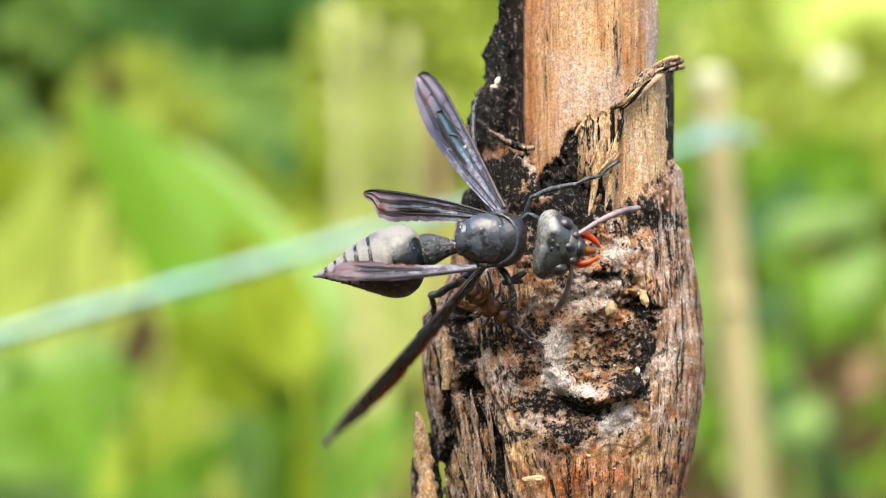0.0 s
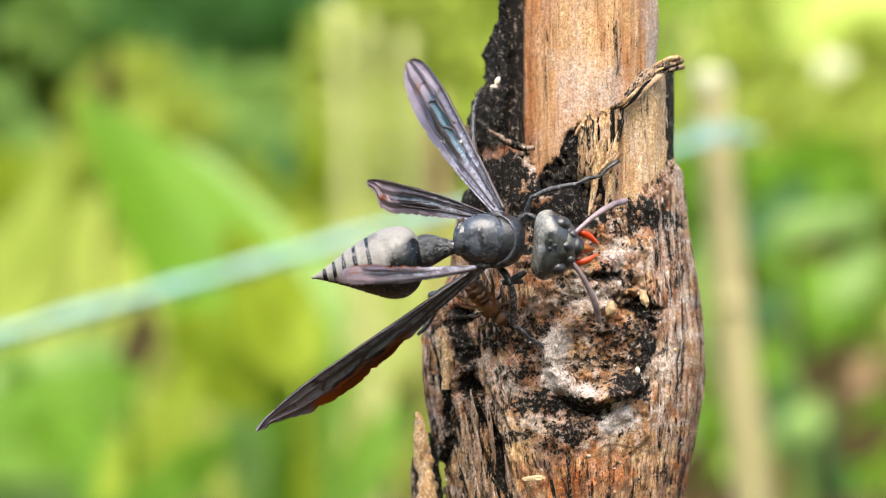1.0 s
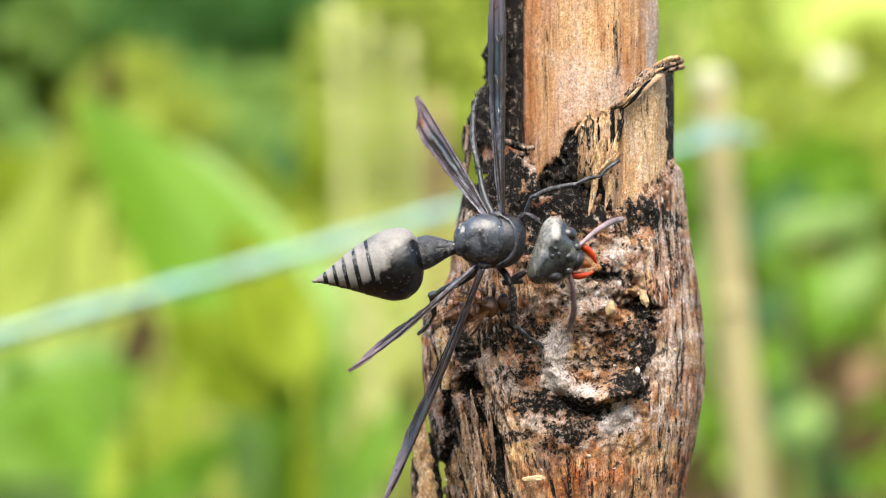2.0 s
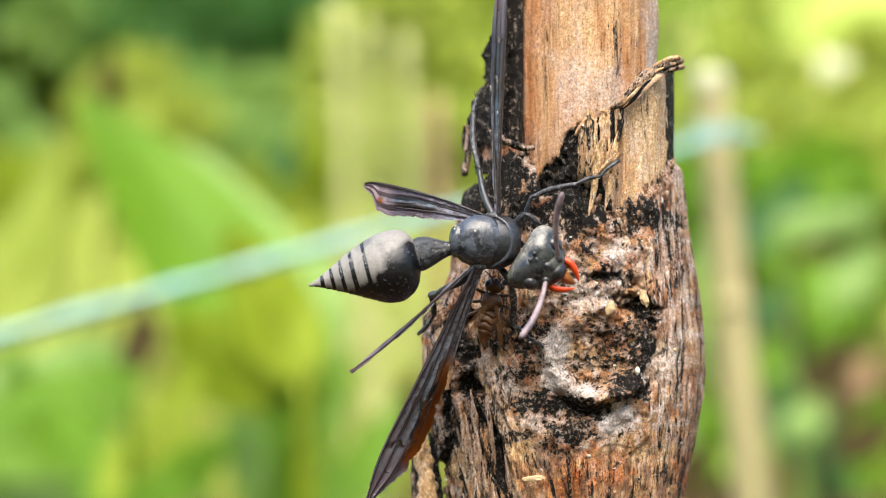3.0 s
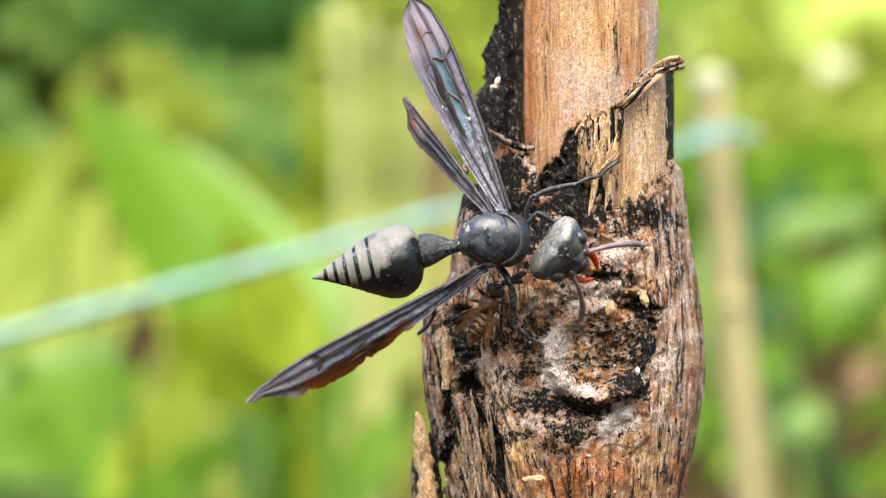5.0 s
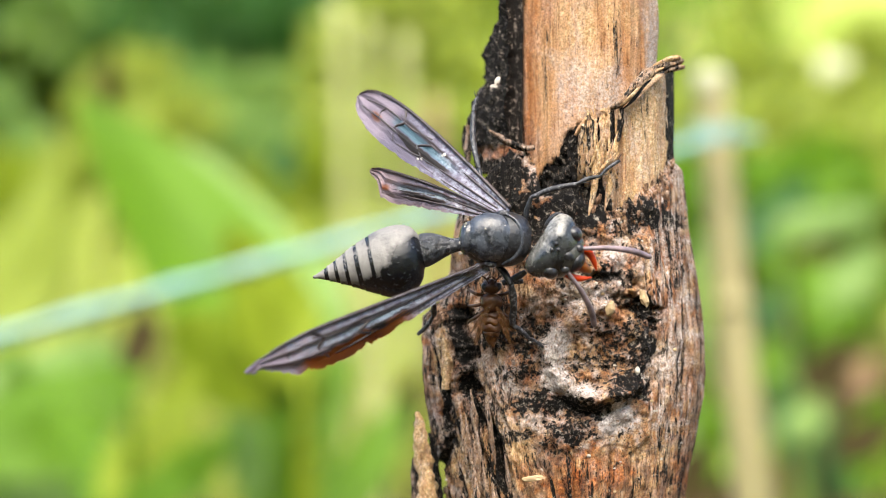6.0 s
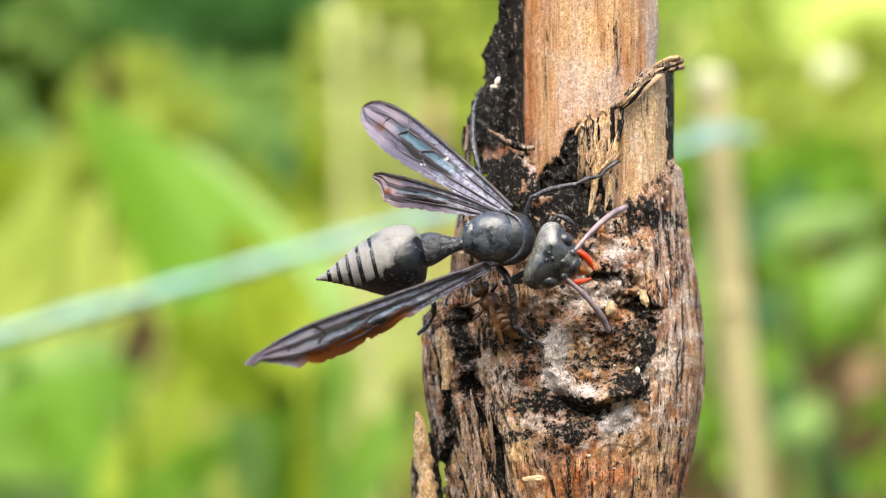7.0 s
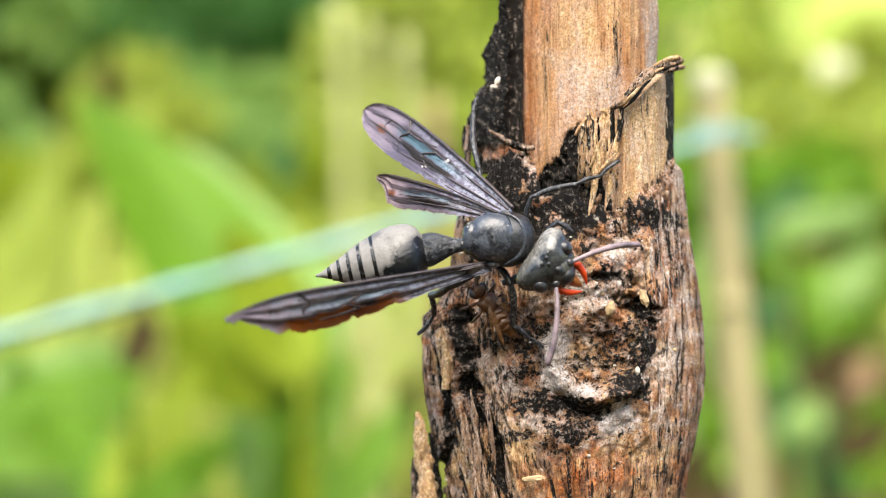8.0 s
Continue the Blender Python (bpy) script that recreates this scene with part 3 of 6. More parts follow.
post_part("pale_wood_shell", np.radians(np.linspace(2, 80, 110)), np.linspace(0, 1, 150), shell_place, shell_masks, False, "broken shell of pale splintered wood", thickness=1.6)


def lift(points):
    """From the close-up frame to the post's own."""
    return [(p[0], p[1], p[2] - BASE) for p in points]


def splinter(name, points, radii, squash, bare, char, label, seed):
    line = bend(lift(points), 10)
    bm = tube_mesh(line, taper(radii, len(line)), 12, squash, 0.9 if max(radii) > 0.6 else 0.4)
    ob = part(name, bm, BARK, post, label)
    co = np.array([v.co[:] for v in ob.data.vertices]) / MM
    for key, value in (("bare", bare), ("char", char), ("lichen", 0.35 - 0.25 * bare), ("ochre", 1.1 * bare), ("rust", 0.1), ("fibre", 1.0)):
        layer = ob.data.attributes.new(key, "FLOAT", "POINT")
        layer.data.foreach_set("value", (value + 0.5 * fbm(co[:, 0] / 0.5, co[:, 2] / 1.0, seed, 3)).astype(np.float32))
    return ob


for k, (line, radii, squash, bare, char) in enumerate((
        ([(18.9, 7.2, 15.9), (20.3, 6.8, 16.6), (21.4, 7.2, 18.0), (22.9, 8.2, 19.6), (24.6, 9.6, 20.7), (26.4, 10.8, 21.3), (27.6, 11.2, 21.7)], [0.2, 0.5, 0.7, 0.75, 0.7, 0.6, 0.35], 0.75, 0.3, 0.42),
        ([(20.0, 6.6, 16.1), (21.3, 6.5, 17.3), (22.6, 7.4, 18.8), (24.2, 8.6, 20.2), (25.6, 9.8, 20.8)], [0.15, 0.35, 0.32, 0.3, 0.1], 0.6, 0.9, 0.05),
        ([(24.0, 8.9, 20.9), (25.6, 10.0, 21.6), (26.8, 10.6, 21.9), (27.3, 10.9, 22.0)], [0.15, 0.42, 0.4, 0.12], 0.7, 0.8, 0.12),
        ([(25.4, 9.8, 20.2), (26.6, 10.6, 20.7), (27.7, 11.0, 20.9)], [0.2, 0.5, 0.25], 0.7, 0.35, 0.4),
        # Thin black strip added for the dark gap line beneath the curl.
        ([(20.3, 6.7, 15.8), (21.5, 6.8, 16.9), (22.8, 7.6, 18.5), (23.6, 8.2, 19.2)], [0.1, 0.24, 0.22, 0.08], 0.8, 0.0, 1.0))):
    splinter("curled_splinter", line, radii, squash, bare, char, "curled splinter of dark torn bark" if k == 0 else "", 170 + 9 * k)
splinter("splinter", [(20.19, 7.60, 16.36), (20.05, 7.40, 14.43), (19.78, 7.20, 12.18)], [0.15, 0.35, 0.2], 0.6, 0.2, 0.7, "", 171)
for k, (x, top, low, r, bare, char) in enumerate(((15.75, 14.2, 9.0, 0.42, 0.8, 0.42), (16.55, 15.3, 8.6, 0.5, 0.8, 0.36), (17.15, 15.0, 8.0, 0.32, 1.0, 0.12), (18.25, 15.9, 9.4, 0.62, 0.9, 0.22), (18.85, 15.6, 8.6, 0.28, 0.4, 0.8))):
    splinter("splinter", [(x + 0.1, 7.4, top), (x, 7.0, top - 1.0), (x - 0.05, 6.9, (top + low) / 2), (x - 0.1, 7.6, low), (x - 0.15, 8.8, low - 1.5)], [r * 0.3, r, r * 1.05, r, r * 0.6], 0.5, bare, char, "", 330 + 7 * k)
splinter("splinter", [(16.07, 8.00, 16.07), (16.50, 7.80, 15.29), (15.72, 7.60, 14.00), (14.97, 7.80, 12.86)], [0.12, 0.3, 0.35, 0.2], 0.6, 0.9, 0.2, "", 172)
splinter("splinter", [(16.91, 6.40, 8.01), (18.66, 6.00, 9.71), (19.69, 6.20, 11.11)], [0.2, 0.5, 0.1], 0.5, 1.0, 0.1, "", 173)
splinter("splinter", [(17.40, 6.20, 8.96), (16.88, 6.00, 6.09), (16.34, 5.60, 3.74)], [0.2, 0.4, 0.08], 0.4, 1.0, 0.1, "", 174)
for i in range(11):
    x, z = 18.3 + random.uniform(-1.2, 1.2), 10.2 + random.uniform(-1.2, 1.4)
    w, q = random.uniform(30, 130), random.uniform(0.8, 2.0)
    dx, dz = q * math.cos(radians(w)), q * math.sin(radians(w))
    splinter("fibre", [(x - dx, 6.5, z - dz), (x + random.uniform(-0.2, 0.2), 6.0, z), (x + dx, 5.6 + random.uniform(0, 0.7), z + dz)], [0.16, random.uniform(0.14, 0.3), 0.04], 0.5, 1.0, -0.1, "", 760 + i)
splinter("splinter", [(10.31, 8.00, 11.46), (9.01, 7.60, 11.44), (7.73, 7.60, 11.95), (6.15, 8.20, 12.88), (5.27, 9.00, 13.44)], [0.4, 0.55, 0.5, 0.4, 0.2], 0.7, 0.2, 0.5, "", 175)
splinter("loose_strip", [(-3.00, 14.50, -19.0), (-2.75, 14.20, -20.2), (-2.45, 14.00, -23.0), (-2.15, 14.00, -26.0), (-1.75, 13.80, -29.70), (-1.2, 13.5, -36)], [0.42, 0.72, 0.95, 1.15, 1.3, 1.2], 0.6, 1.0, -0.25, "loose strip of pale wood", 176)
splinter("loose_strip", [(-1.55, 15.5, -21.5), (-1.1, 15.5, -24.5), (-0.7, 15.2, -27.5), (-0.3, 15.0, -33.0)], [0.15, 0.6, 0.7, 0.6], 0.6, 0.1, 0.9, "dark flake of bark", 182)
splinter("loose_strip", [(-3.37, 16.00, -24.55), (-3.34, 16.00, -27.25), (-2.93, 16.00, -33.29)], [0.3, 0.5, 0.6], 0.6, 0.2, 0.6, "", 177)
splinter("loose_strip", [(2.82, 19.00, 14.70), (3.02, 19.00, 12.15), (2.54, 18.00, 8.76)], [0.4, 0.7, 0.6], 0.6, 0.1, 0.6, "dark flake of bark", 178)
splinter("loose_strip", [(-0.13, 12.00, -10.36), (0.39, 11.50, -12.94), (0.26, 11.00, -16.15)], [0.3, 0.8, 0.5], 0.5, 1.0, 0.05, "yellowish strip of wood", 179)
for i in range(3):
    u = 0.15 + 0.38 * i
    x, z = 16.4 + 4.2 * u, 8.6 - 2.6 * u + random.uniform(-1.0, 1.0)
    splinter("fibre", [(x, 6.9, z + 2.2), (x + random.uniform(-0.2, 0.2), 6.4, z), (x + random.uniform(-0.7, 0.2), 6.3, z - random.uniform(0.6, 3.2))], [0.12, random.uniform(0.14, 0.45), 0.04], 0.5, 1.0, random.uniform(-0.2, 0.2), "", 700 + i)
for i in range(8):
    x = 16.32 + random.uniform(0, 4.0)
    z = 14.47 + random.uniform(-0.4, 0.6)
    splinter("fibre", [(x, 7.6, z - 2), (x, 7.3, z), (x + random.uniform(-0.3, 0.3), 7.3, z + random.uniform(0.6, 1.6))], [0.1, random.uniform(0.12, 0.25), 0.04], 0.6, 1.0, 0.0, "", 730 + i)
for i in range(14):
    u = random.uniform(0, 1)
    x, z = 0.386 + 7.0 * u + random.uniform(-0.5, 0.5), random.uniform(-29, -17)
    dy = 9.6 - 2.8 * u
    splinter("bark_ridge", [(x, dy + 0.4, z + 3), (x + 0.4, dy - 0.3, z), (x + 1.0, dy + 0.3, z - 4)], [0.1, random.uniform(0.25, 0.5), 0.1], 0.6, 0.25, random.uniform(0.2, 0.6), "", 190 + i)


def flake(name, point, size, material, label, turn=(0, 0, 0)):
    """A small torn chip."""
    bm = bmesh.new()
    bmesh.ops.create_icosphere(bm, subdivisions=2, radius=1.0)
    base = Vector(lift([point])[0])
    rot = Euler([radians(v) for v in turn]).to_matrix()
    for v in bm.verts:
        d = v.co.copy()
        d *= 1 + 0.5 * noise.noise(d * 2.3 + Vector(point))
        v.co = (base + rot @ Vector((d.x * size[0], d.y * size[1], d.z * size[2]))) * MM
    return part(name, bm, material, post, label, smooth=False)


flake("wood_chip", (18.65, 4.40, -6.62), (0.55, 0.4, 0.8), PALE_CHIP, "pale yellow chip of wood", (0, 20, 0))
flake("wood_chip", (22.55, 5.60, -5.51), (0.45, 0.4, 1.0), PALE_CHIP, "", (0, -15, 0))
flake("wood_chip", (10.13, 4.00, -25.53), (1.35, 0.35, 0.32), PALE_CHIP, "", (0, -4, 0))
flake("ash_flake", (6.15, 8.20, 19.09), (0.32, 0.2, 0.5), WHITE_CHIP, "chalky white flake", (0, 25, 0))
flake("ash_flake", (5.77, 8.20, 18.45), (0.5, 0.2, 0.2), WHITE_CHIP, "")
flake("ash_flake", (21.73, 5.00, -13.58), (0.3, 0.25, 0.45), WHITE_CHIP, "")
for i in range(70):
    a = radians(random.uniform(-75, 75))
    z = random.uniform(-28, 4)
    r = random.uniform(0.08, 0.2)
    wide = np.interp(z, SHEATH[:, 0], SHEATH[:, 1 if a < 0 else 2])
    x, y = POST_X + wide * math.sin(a), POST_Y - 14.4 * math.cos(a)
    out = float(sheath_relief(np.array([x]), np.array([z]), np.array([a]))[0])
    flake("crumb", (x + math.sin(a) * out, y - math.cos(a) * out, z), (r * 1.4, r, r), random.choice((PALE_CHIP, WHITE_CHIP, AMBER)), "")

# crumbling scales of bark along the broken rim and the ledge on the flank
for i in range(64):
    a = radians(random.uniform(8, 62)) if i < 46 else radians(random.uniform(-74, -58))
    x0 = POST_X + 15 * math.sin(a)
    z = float(rim_height(np.array([x0]))[0]) - random.uniform(-0.3, 2.6) if i < 46 else random.uniform(-9.2, -6.6)
    wide = np.interp(z, SHEATH[:, 0], SHEATH[:, 1 if a < 0 else 2])
    r = random.uniform(0.14, 0.42)
    flake("bark_scale", (POST_X + (wide + 0.2) * math.sin(a), POST_Y - 14.5 * math.cos(a), z), (r * 0.8, r * 0.6, r * 1.5), BARK, "", (random.uniform(-20, 20), random.uniform(-30, 30), math.degrees(a)))

# ---- the wasp ----
wasp = thing("wasp", "large black wasp with smoky wings clinging to the charred post", "wasp", STAND)


def lathe(profile, lower=1.0, sides=40, pale_sheen=None):
    """A body of rings along -x: (distance, radius, drop) in mm. Returns points and faces."""
    verts, faces, attr = [], [], []
    for d, r, drop in profile:
        for k in range(sides):
            w = 2 * math.pi * k / sides
            c, s = math.cos(w), math.sin(w)
            verts.append((-d * MM, -c * r * 0.95 * MM, (s * r * (lower if s < 0 else 1.0) + drop) * MM))
            attr.append(pale_sheen(d, c, s) if pale_sheen else 0.0)
    n = len(profile)
    for i in range(n - 1):
        for k in range(sides):
            q = (k + 1) % sides
            faces.append((i * sides + k, i * sides + q, (i + 1) * sides + q, (i + 1) * sides + k))
    faces.append(tuple(range(sides))[::-1])
    faces.append(tuple((n - 1) * sides + k for k in range(sides)))
    return verts, faces, attr


def smooth_profile(stops, n):
    s = np.array(stops)
    d = np.linspace(s[0, 0], s[-1, 0], n)
    out = []
    for t in d:
        i = min(max(int(np.searchsorted(s[:, 0], t)) - 1, 0), len(s) - 2)
        h = (t - s[i, 0]) / (s[i + 1, 0] - s[i, 0])
        p = [s[max(i - 1, 0)], s[i], s[i + 1], s[min(i + 2, len(s) - 1)]]
        row = [t]
        for c in (1, 2):
            a, b, e, f = (q[c] for q in p)
            row.append(0.5 * (2 * b + (e - a) * h + (2 * a - 5 * b + 4 * e - f) * h * h + (3 * b - a - 3 * e + f) * h ** 3))
        row[1] = max(row[1], 0.02)
        out.append(tuple(row))
    return out


# thorax, about its own middle
thorax = mesh_object("thorax", *lathe(smooth_profile([(-3.9, 1.3, 0.1), (-3.3, 2.3, 0.1), (-2.0, 2.9, 0.05), (-0.4, 3.05, 0), (1.2, 2.75, -0.1), (2.6, 2.1, -0.2), (3.3, 1.2, -0.4), (3.7, 0.5, -0.6)], 34))[:2], BLACK, wasp,
                     "glossy black thorax")


def shield(name, center, size, label, parent, material):
    """A raised plate: a flattened dome."""
    bm = bmesh.new()
    bmesh.ops.create_uvsphere(bm, u_segments=64, v_segments=40, radius=1.0)
    for v in bm.verts:
        c = v.co.copy()
        q = Vector([math.copysign(abs(k) ** 0.93, k) for k in c])
        dent = 0.03 * noise.noise(c * 2.2 + Vector(center)) + 0.005 * noise.noise(c * 9)
        if c.y < 0:
            dent -= 0.012 * (math.exp(-(c.z / 0.03) ** 2) * max(0, c.x) + math.exp(-((abs(c.z) - 0.62 + 0.2 * c.x) / 0.04) ** 2) * (c.x < 0.55))
        q *= 1 + dent
        v.co = Vector((q.x * size[0] + center[0], q.y * size[1] + center[1], q.z * size[2] + center[2])) * MM
    return part(name, bm, material, parent, label)


shield("scutum", (-0.5, -1.25, 0.1), (2.85, 2.05, 2.65), "domed glossy back plate", thorax, BACK_PLATE)
shield("scutellum", (-2.95, -1.2, -0.05), (1.0, 1.45, 1.75), "", thorax, BACK_PLATE)
shield("propodeum", (-3.1, 0.1, -0.4), (0.8, 1.8, 1.6), "", thorax, WAIST)
shield("tegula", (0.7, -1.2, 2.75), (0.75, 0.6, 0.45), "", thorax, LEG_BLACK)
shield("tegula", (-0.4, -1.2, -2.75), (0.75, 0.6, 0.45), "", thorax, LEG_BLACK)
collar = bend([(1.0, -1.6, 2.75), (2.2, -2.0, 1.9), (2.75, -2.2, 0.2), (2.3, -2.0, -1.7), (0.9, -1.5, -2.75)])
part("pronotum", tube_mesh(collar, taper([0.16, 0.3, 0.34, 0.3, 0.16], len(collar)), 12, 0.8, 0.1), BACK_PLATE, thorax, "raised collar")
for x, y, z, r in ((-3.55, -1.5, 0.55, 0.30), (-3.6, -1.4, -0.75, 0.34), (-3.3, -1.9, 1.3, 0.22)):
    part("waist_boss", ellipsoid((x, y, z), (r * 0.8, r * 0.6, r), 14, 10), BOSS, thorax, "cream-grey boss at the waist")
for x, y, z, r in ((-3.3, -2.1, 1.0, 0.2), (-3.7, -1.7, -0.7, 0.26), (-1.2, -3.2, 1.0, 0.1), (0.9, -2.9, 1.5, 0.08), (-2.0, -2.7, -1.2, 0.07)):
    part("dust_grain", ellipsoid((x, y, z), (r, r * 0.5, r * 0.8), 8, 6), WHITE_CHIP, thorax)

# abdomen, from the waist to the tip along -x
abdomen = mesh_object("abdomen", *lathe(smooth_profile([(-0.6, 0.75, 0), (0.4, 0.78, 0.05), (1.3, 1.1, 0.2), (2.5, 1.6, 0.3), (3.6, 1.85, 0.25), (4.6, 1.7, 0.15)], 26))[:2], WAIST, wasp, "black abdomen on a thin waist")


# The lit upper side painted pale, reaching lower towards the tip.
def sheen_mask(d, c, s):
    return float(-0.05 + 0.80 * step(-0.30, 0.45, np.array(s - 0.50 + 0.19 * (d - 4.5))) * step(-0.92, -0.62, np.array(s + 0.25 * c)))


GASTER = [(3.9, 1.5, 0.3), (4.4, 2.7, 0.1), (5.2, 3.5, -0.1), (6.6, 3.95, -0.3), (8.2, 3.8, -0.3), (9.4, 3.35, -0.2), (10.6, 2.8, -0.1), (11.8, 2.2, 0.0), (13.0, 1.55, 0.0), (14.2, 0.95, 0.0), (15.4, 0.4, 0.0), (16.3, 0.06, 0.0)]
gaster_d = [g[0] for g in GASTER]
CUTS = (3.9, 9.5, 11.0, 12.35, 13.5, 14.6, 16.3)
for i in range(6):
    lo, hi = CUTS[i], CUTS[i + 1]
    rows = []
    for d in np.linspace(lo - (0.35 if i else 0), hi, 30 if i == 0 else 12):
        r = np.interp(d, gaster_d, [g[1] for g in GASTER])
        if i == 0:
            r = [q[1] for q in smooth_profile(GASTER, 241)][int(round((d - 3.9) / 12.4 * 240))]
        drop = np.interp(d, gaster_d, [g[2] for g in GASTER])
        lip = 0.10 * step(hi - 0.35, hi - 0.1, d) - 0.16 * step(hi - 0.1, hi, d) - (0.14 * (1 - step(lo - 0.35, lo + 0.25, d)) if i else 0)
        rows.append((float(d), float(max(r + lip, 0.03)), float(drop)))
    v, f, attr = lathe(rows, pale_sheen=lambda d, c, s: sheen_mask(d, c, s))
    for k, (d, r, drop) in enumerate(rows):
        if d < lo + 0.30 and i or d > hi - 0.06:
            for q in range(40):
                rise = math.sin(2 * math.pi * q / 40)
                attr[k * 40 + q] = -0.5 if rise < 0.55 else 0.25
    mesh_object("tergite", v, f, SHEEN_PLATE, abdomen, "black plate with a pale sheen painted along its top" if i else "large rounded black plate", attributes={"pale_sheen": attr})

# head: x forward, y away, z across
head_bm = bmesh.new()
bmesh.ops.create_uvsphere(head_bm, u_segments=40, v_segments=28, radius=1.0)
for v in head_bm.verts:
    x, y, z = v.co
    wide = 3.5 - 0.35 * max(0, x)
    back = 2.35 + 0.5 * z * z if x < 0 else 2.5
    v.co = Vector((x * back - 0.5 * z * z + 0.7 * max(0, -x) * (1 - z * z) * 0.5, y * 2.9 + 0.25 * math.exp(-z * z * 18) * (y < 0), z * wide * (1 + 0.1 * abs(z)))) * MM
head = part("head", head_bm, VERTEX, wasp, "satin black head, grey-beige behind the eyes")
# Grey-beige at the back; the lit upper lobe is painted paler still.
crown_x, crown_z = (np.array([v.co[k] for v in head.data.vertices]) / MM for k in (0, 2))
layer = head.data.attributes.new("pale_sheen", "FLOAT", "POINT")
layer.data.foreach_set("value", (0.80 * step(0.3, -1.7, crown_x - 0.1 * crown_z) * (0.78 + 0.09 * crown_z)).astype(np.float32))
for side in (1, -1):
    part("compound_eye", ellipsoid((0.8, -1.0, 2.38 * side), (1.0, 1.25, 0.85)), EYE_BLACK, head, "dark bean-shaped eye")
    part("cheek", ellipsoid((1.5, 0.4, 1.45 * side), (1.15, 2.0, 1.2), 18, 12), HEAD_BLACK, head)
    socket = part("antenna_socket", ellipsoid((2.1, -1.4, 1.35 * side), (0.5, 0.5, 0.5), 14, 10), EYE_BLACK, head)
part("face", ellipsoid((1.5, 0.2, 0), (1.75, 2.4, 2.4)), HEAD_BLACK, head, "dark pitted face")
part("clypeus", ellipsoid((2.65, -0.4, 0), (0.9, 1.45, 1.25)), BLACK, head, "shiny black face plate")
part("frons", ellipsoid((1.45, -1.35, 0), (1.05, 1.0, 0.8)), BLACK, head)
for x, z in ((-0.1, 0.42), (-0.1, -0.42), (0.45, 0.0)):
    part("ocellus", ellipsoid((x - 0.2, -2.85, z), (0.22, 0.2, 0.22), 14, 10), EYE_BLACK, head, "tiny glossy simple eye")
for side in (1, -1):
    jaw = bend([(2.1, 0.2, 1.55 * side), (3.2, -0.1, 1.6 * side), (4.2, 0.0, 1.2 * side), (5.1, 0.3, 0.45 * side)])
    part("mandible", tube_mesh(jaw, taper([0.45, 0.52, 0.42, 0.08], len(jaw)), 12, 0.75, 0.2), MANDIBLE, head, "orange-red jaw")
labrum = bend([(2.3, 0.5, 0), (3.6, 0.7, 0), (4.7, 1.1, 0)])
part("labrum", tube_mesh(labrum, taper([1.2, 0.9, 0.3], len(labrum)), 12, 0.7, 0.25), MOUTH, head, "amber-orange mouthparts")


def antenna(name):
    line = bend([(0, 0, 0), (1.6, -0.25, 0.25), (2.2, -0.3, 0.35), (4.2, -0.35, 0.5), (6.4, -0.3, 0.45), (8.2, -0.1, 0.13), (8.8, 0.0, 0.0)], 10)
    n = len(line)
    radii = taper([0.2, 0.26, 0.22, 0.27, 0.31, 0.34, 0.35, 0.32, 0.14], n)
    for k in range(16, n):
        radii[k] *= 0.93 + 0.09 * (k % 3 > 0)
    return part(name, tube_mesh(line, radii, 10), ANTENNA, head, "curved mauve-brown feeler")


antenna_left = antenna("antenna")
antenna_right = antenna("antenna")


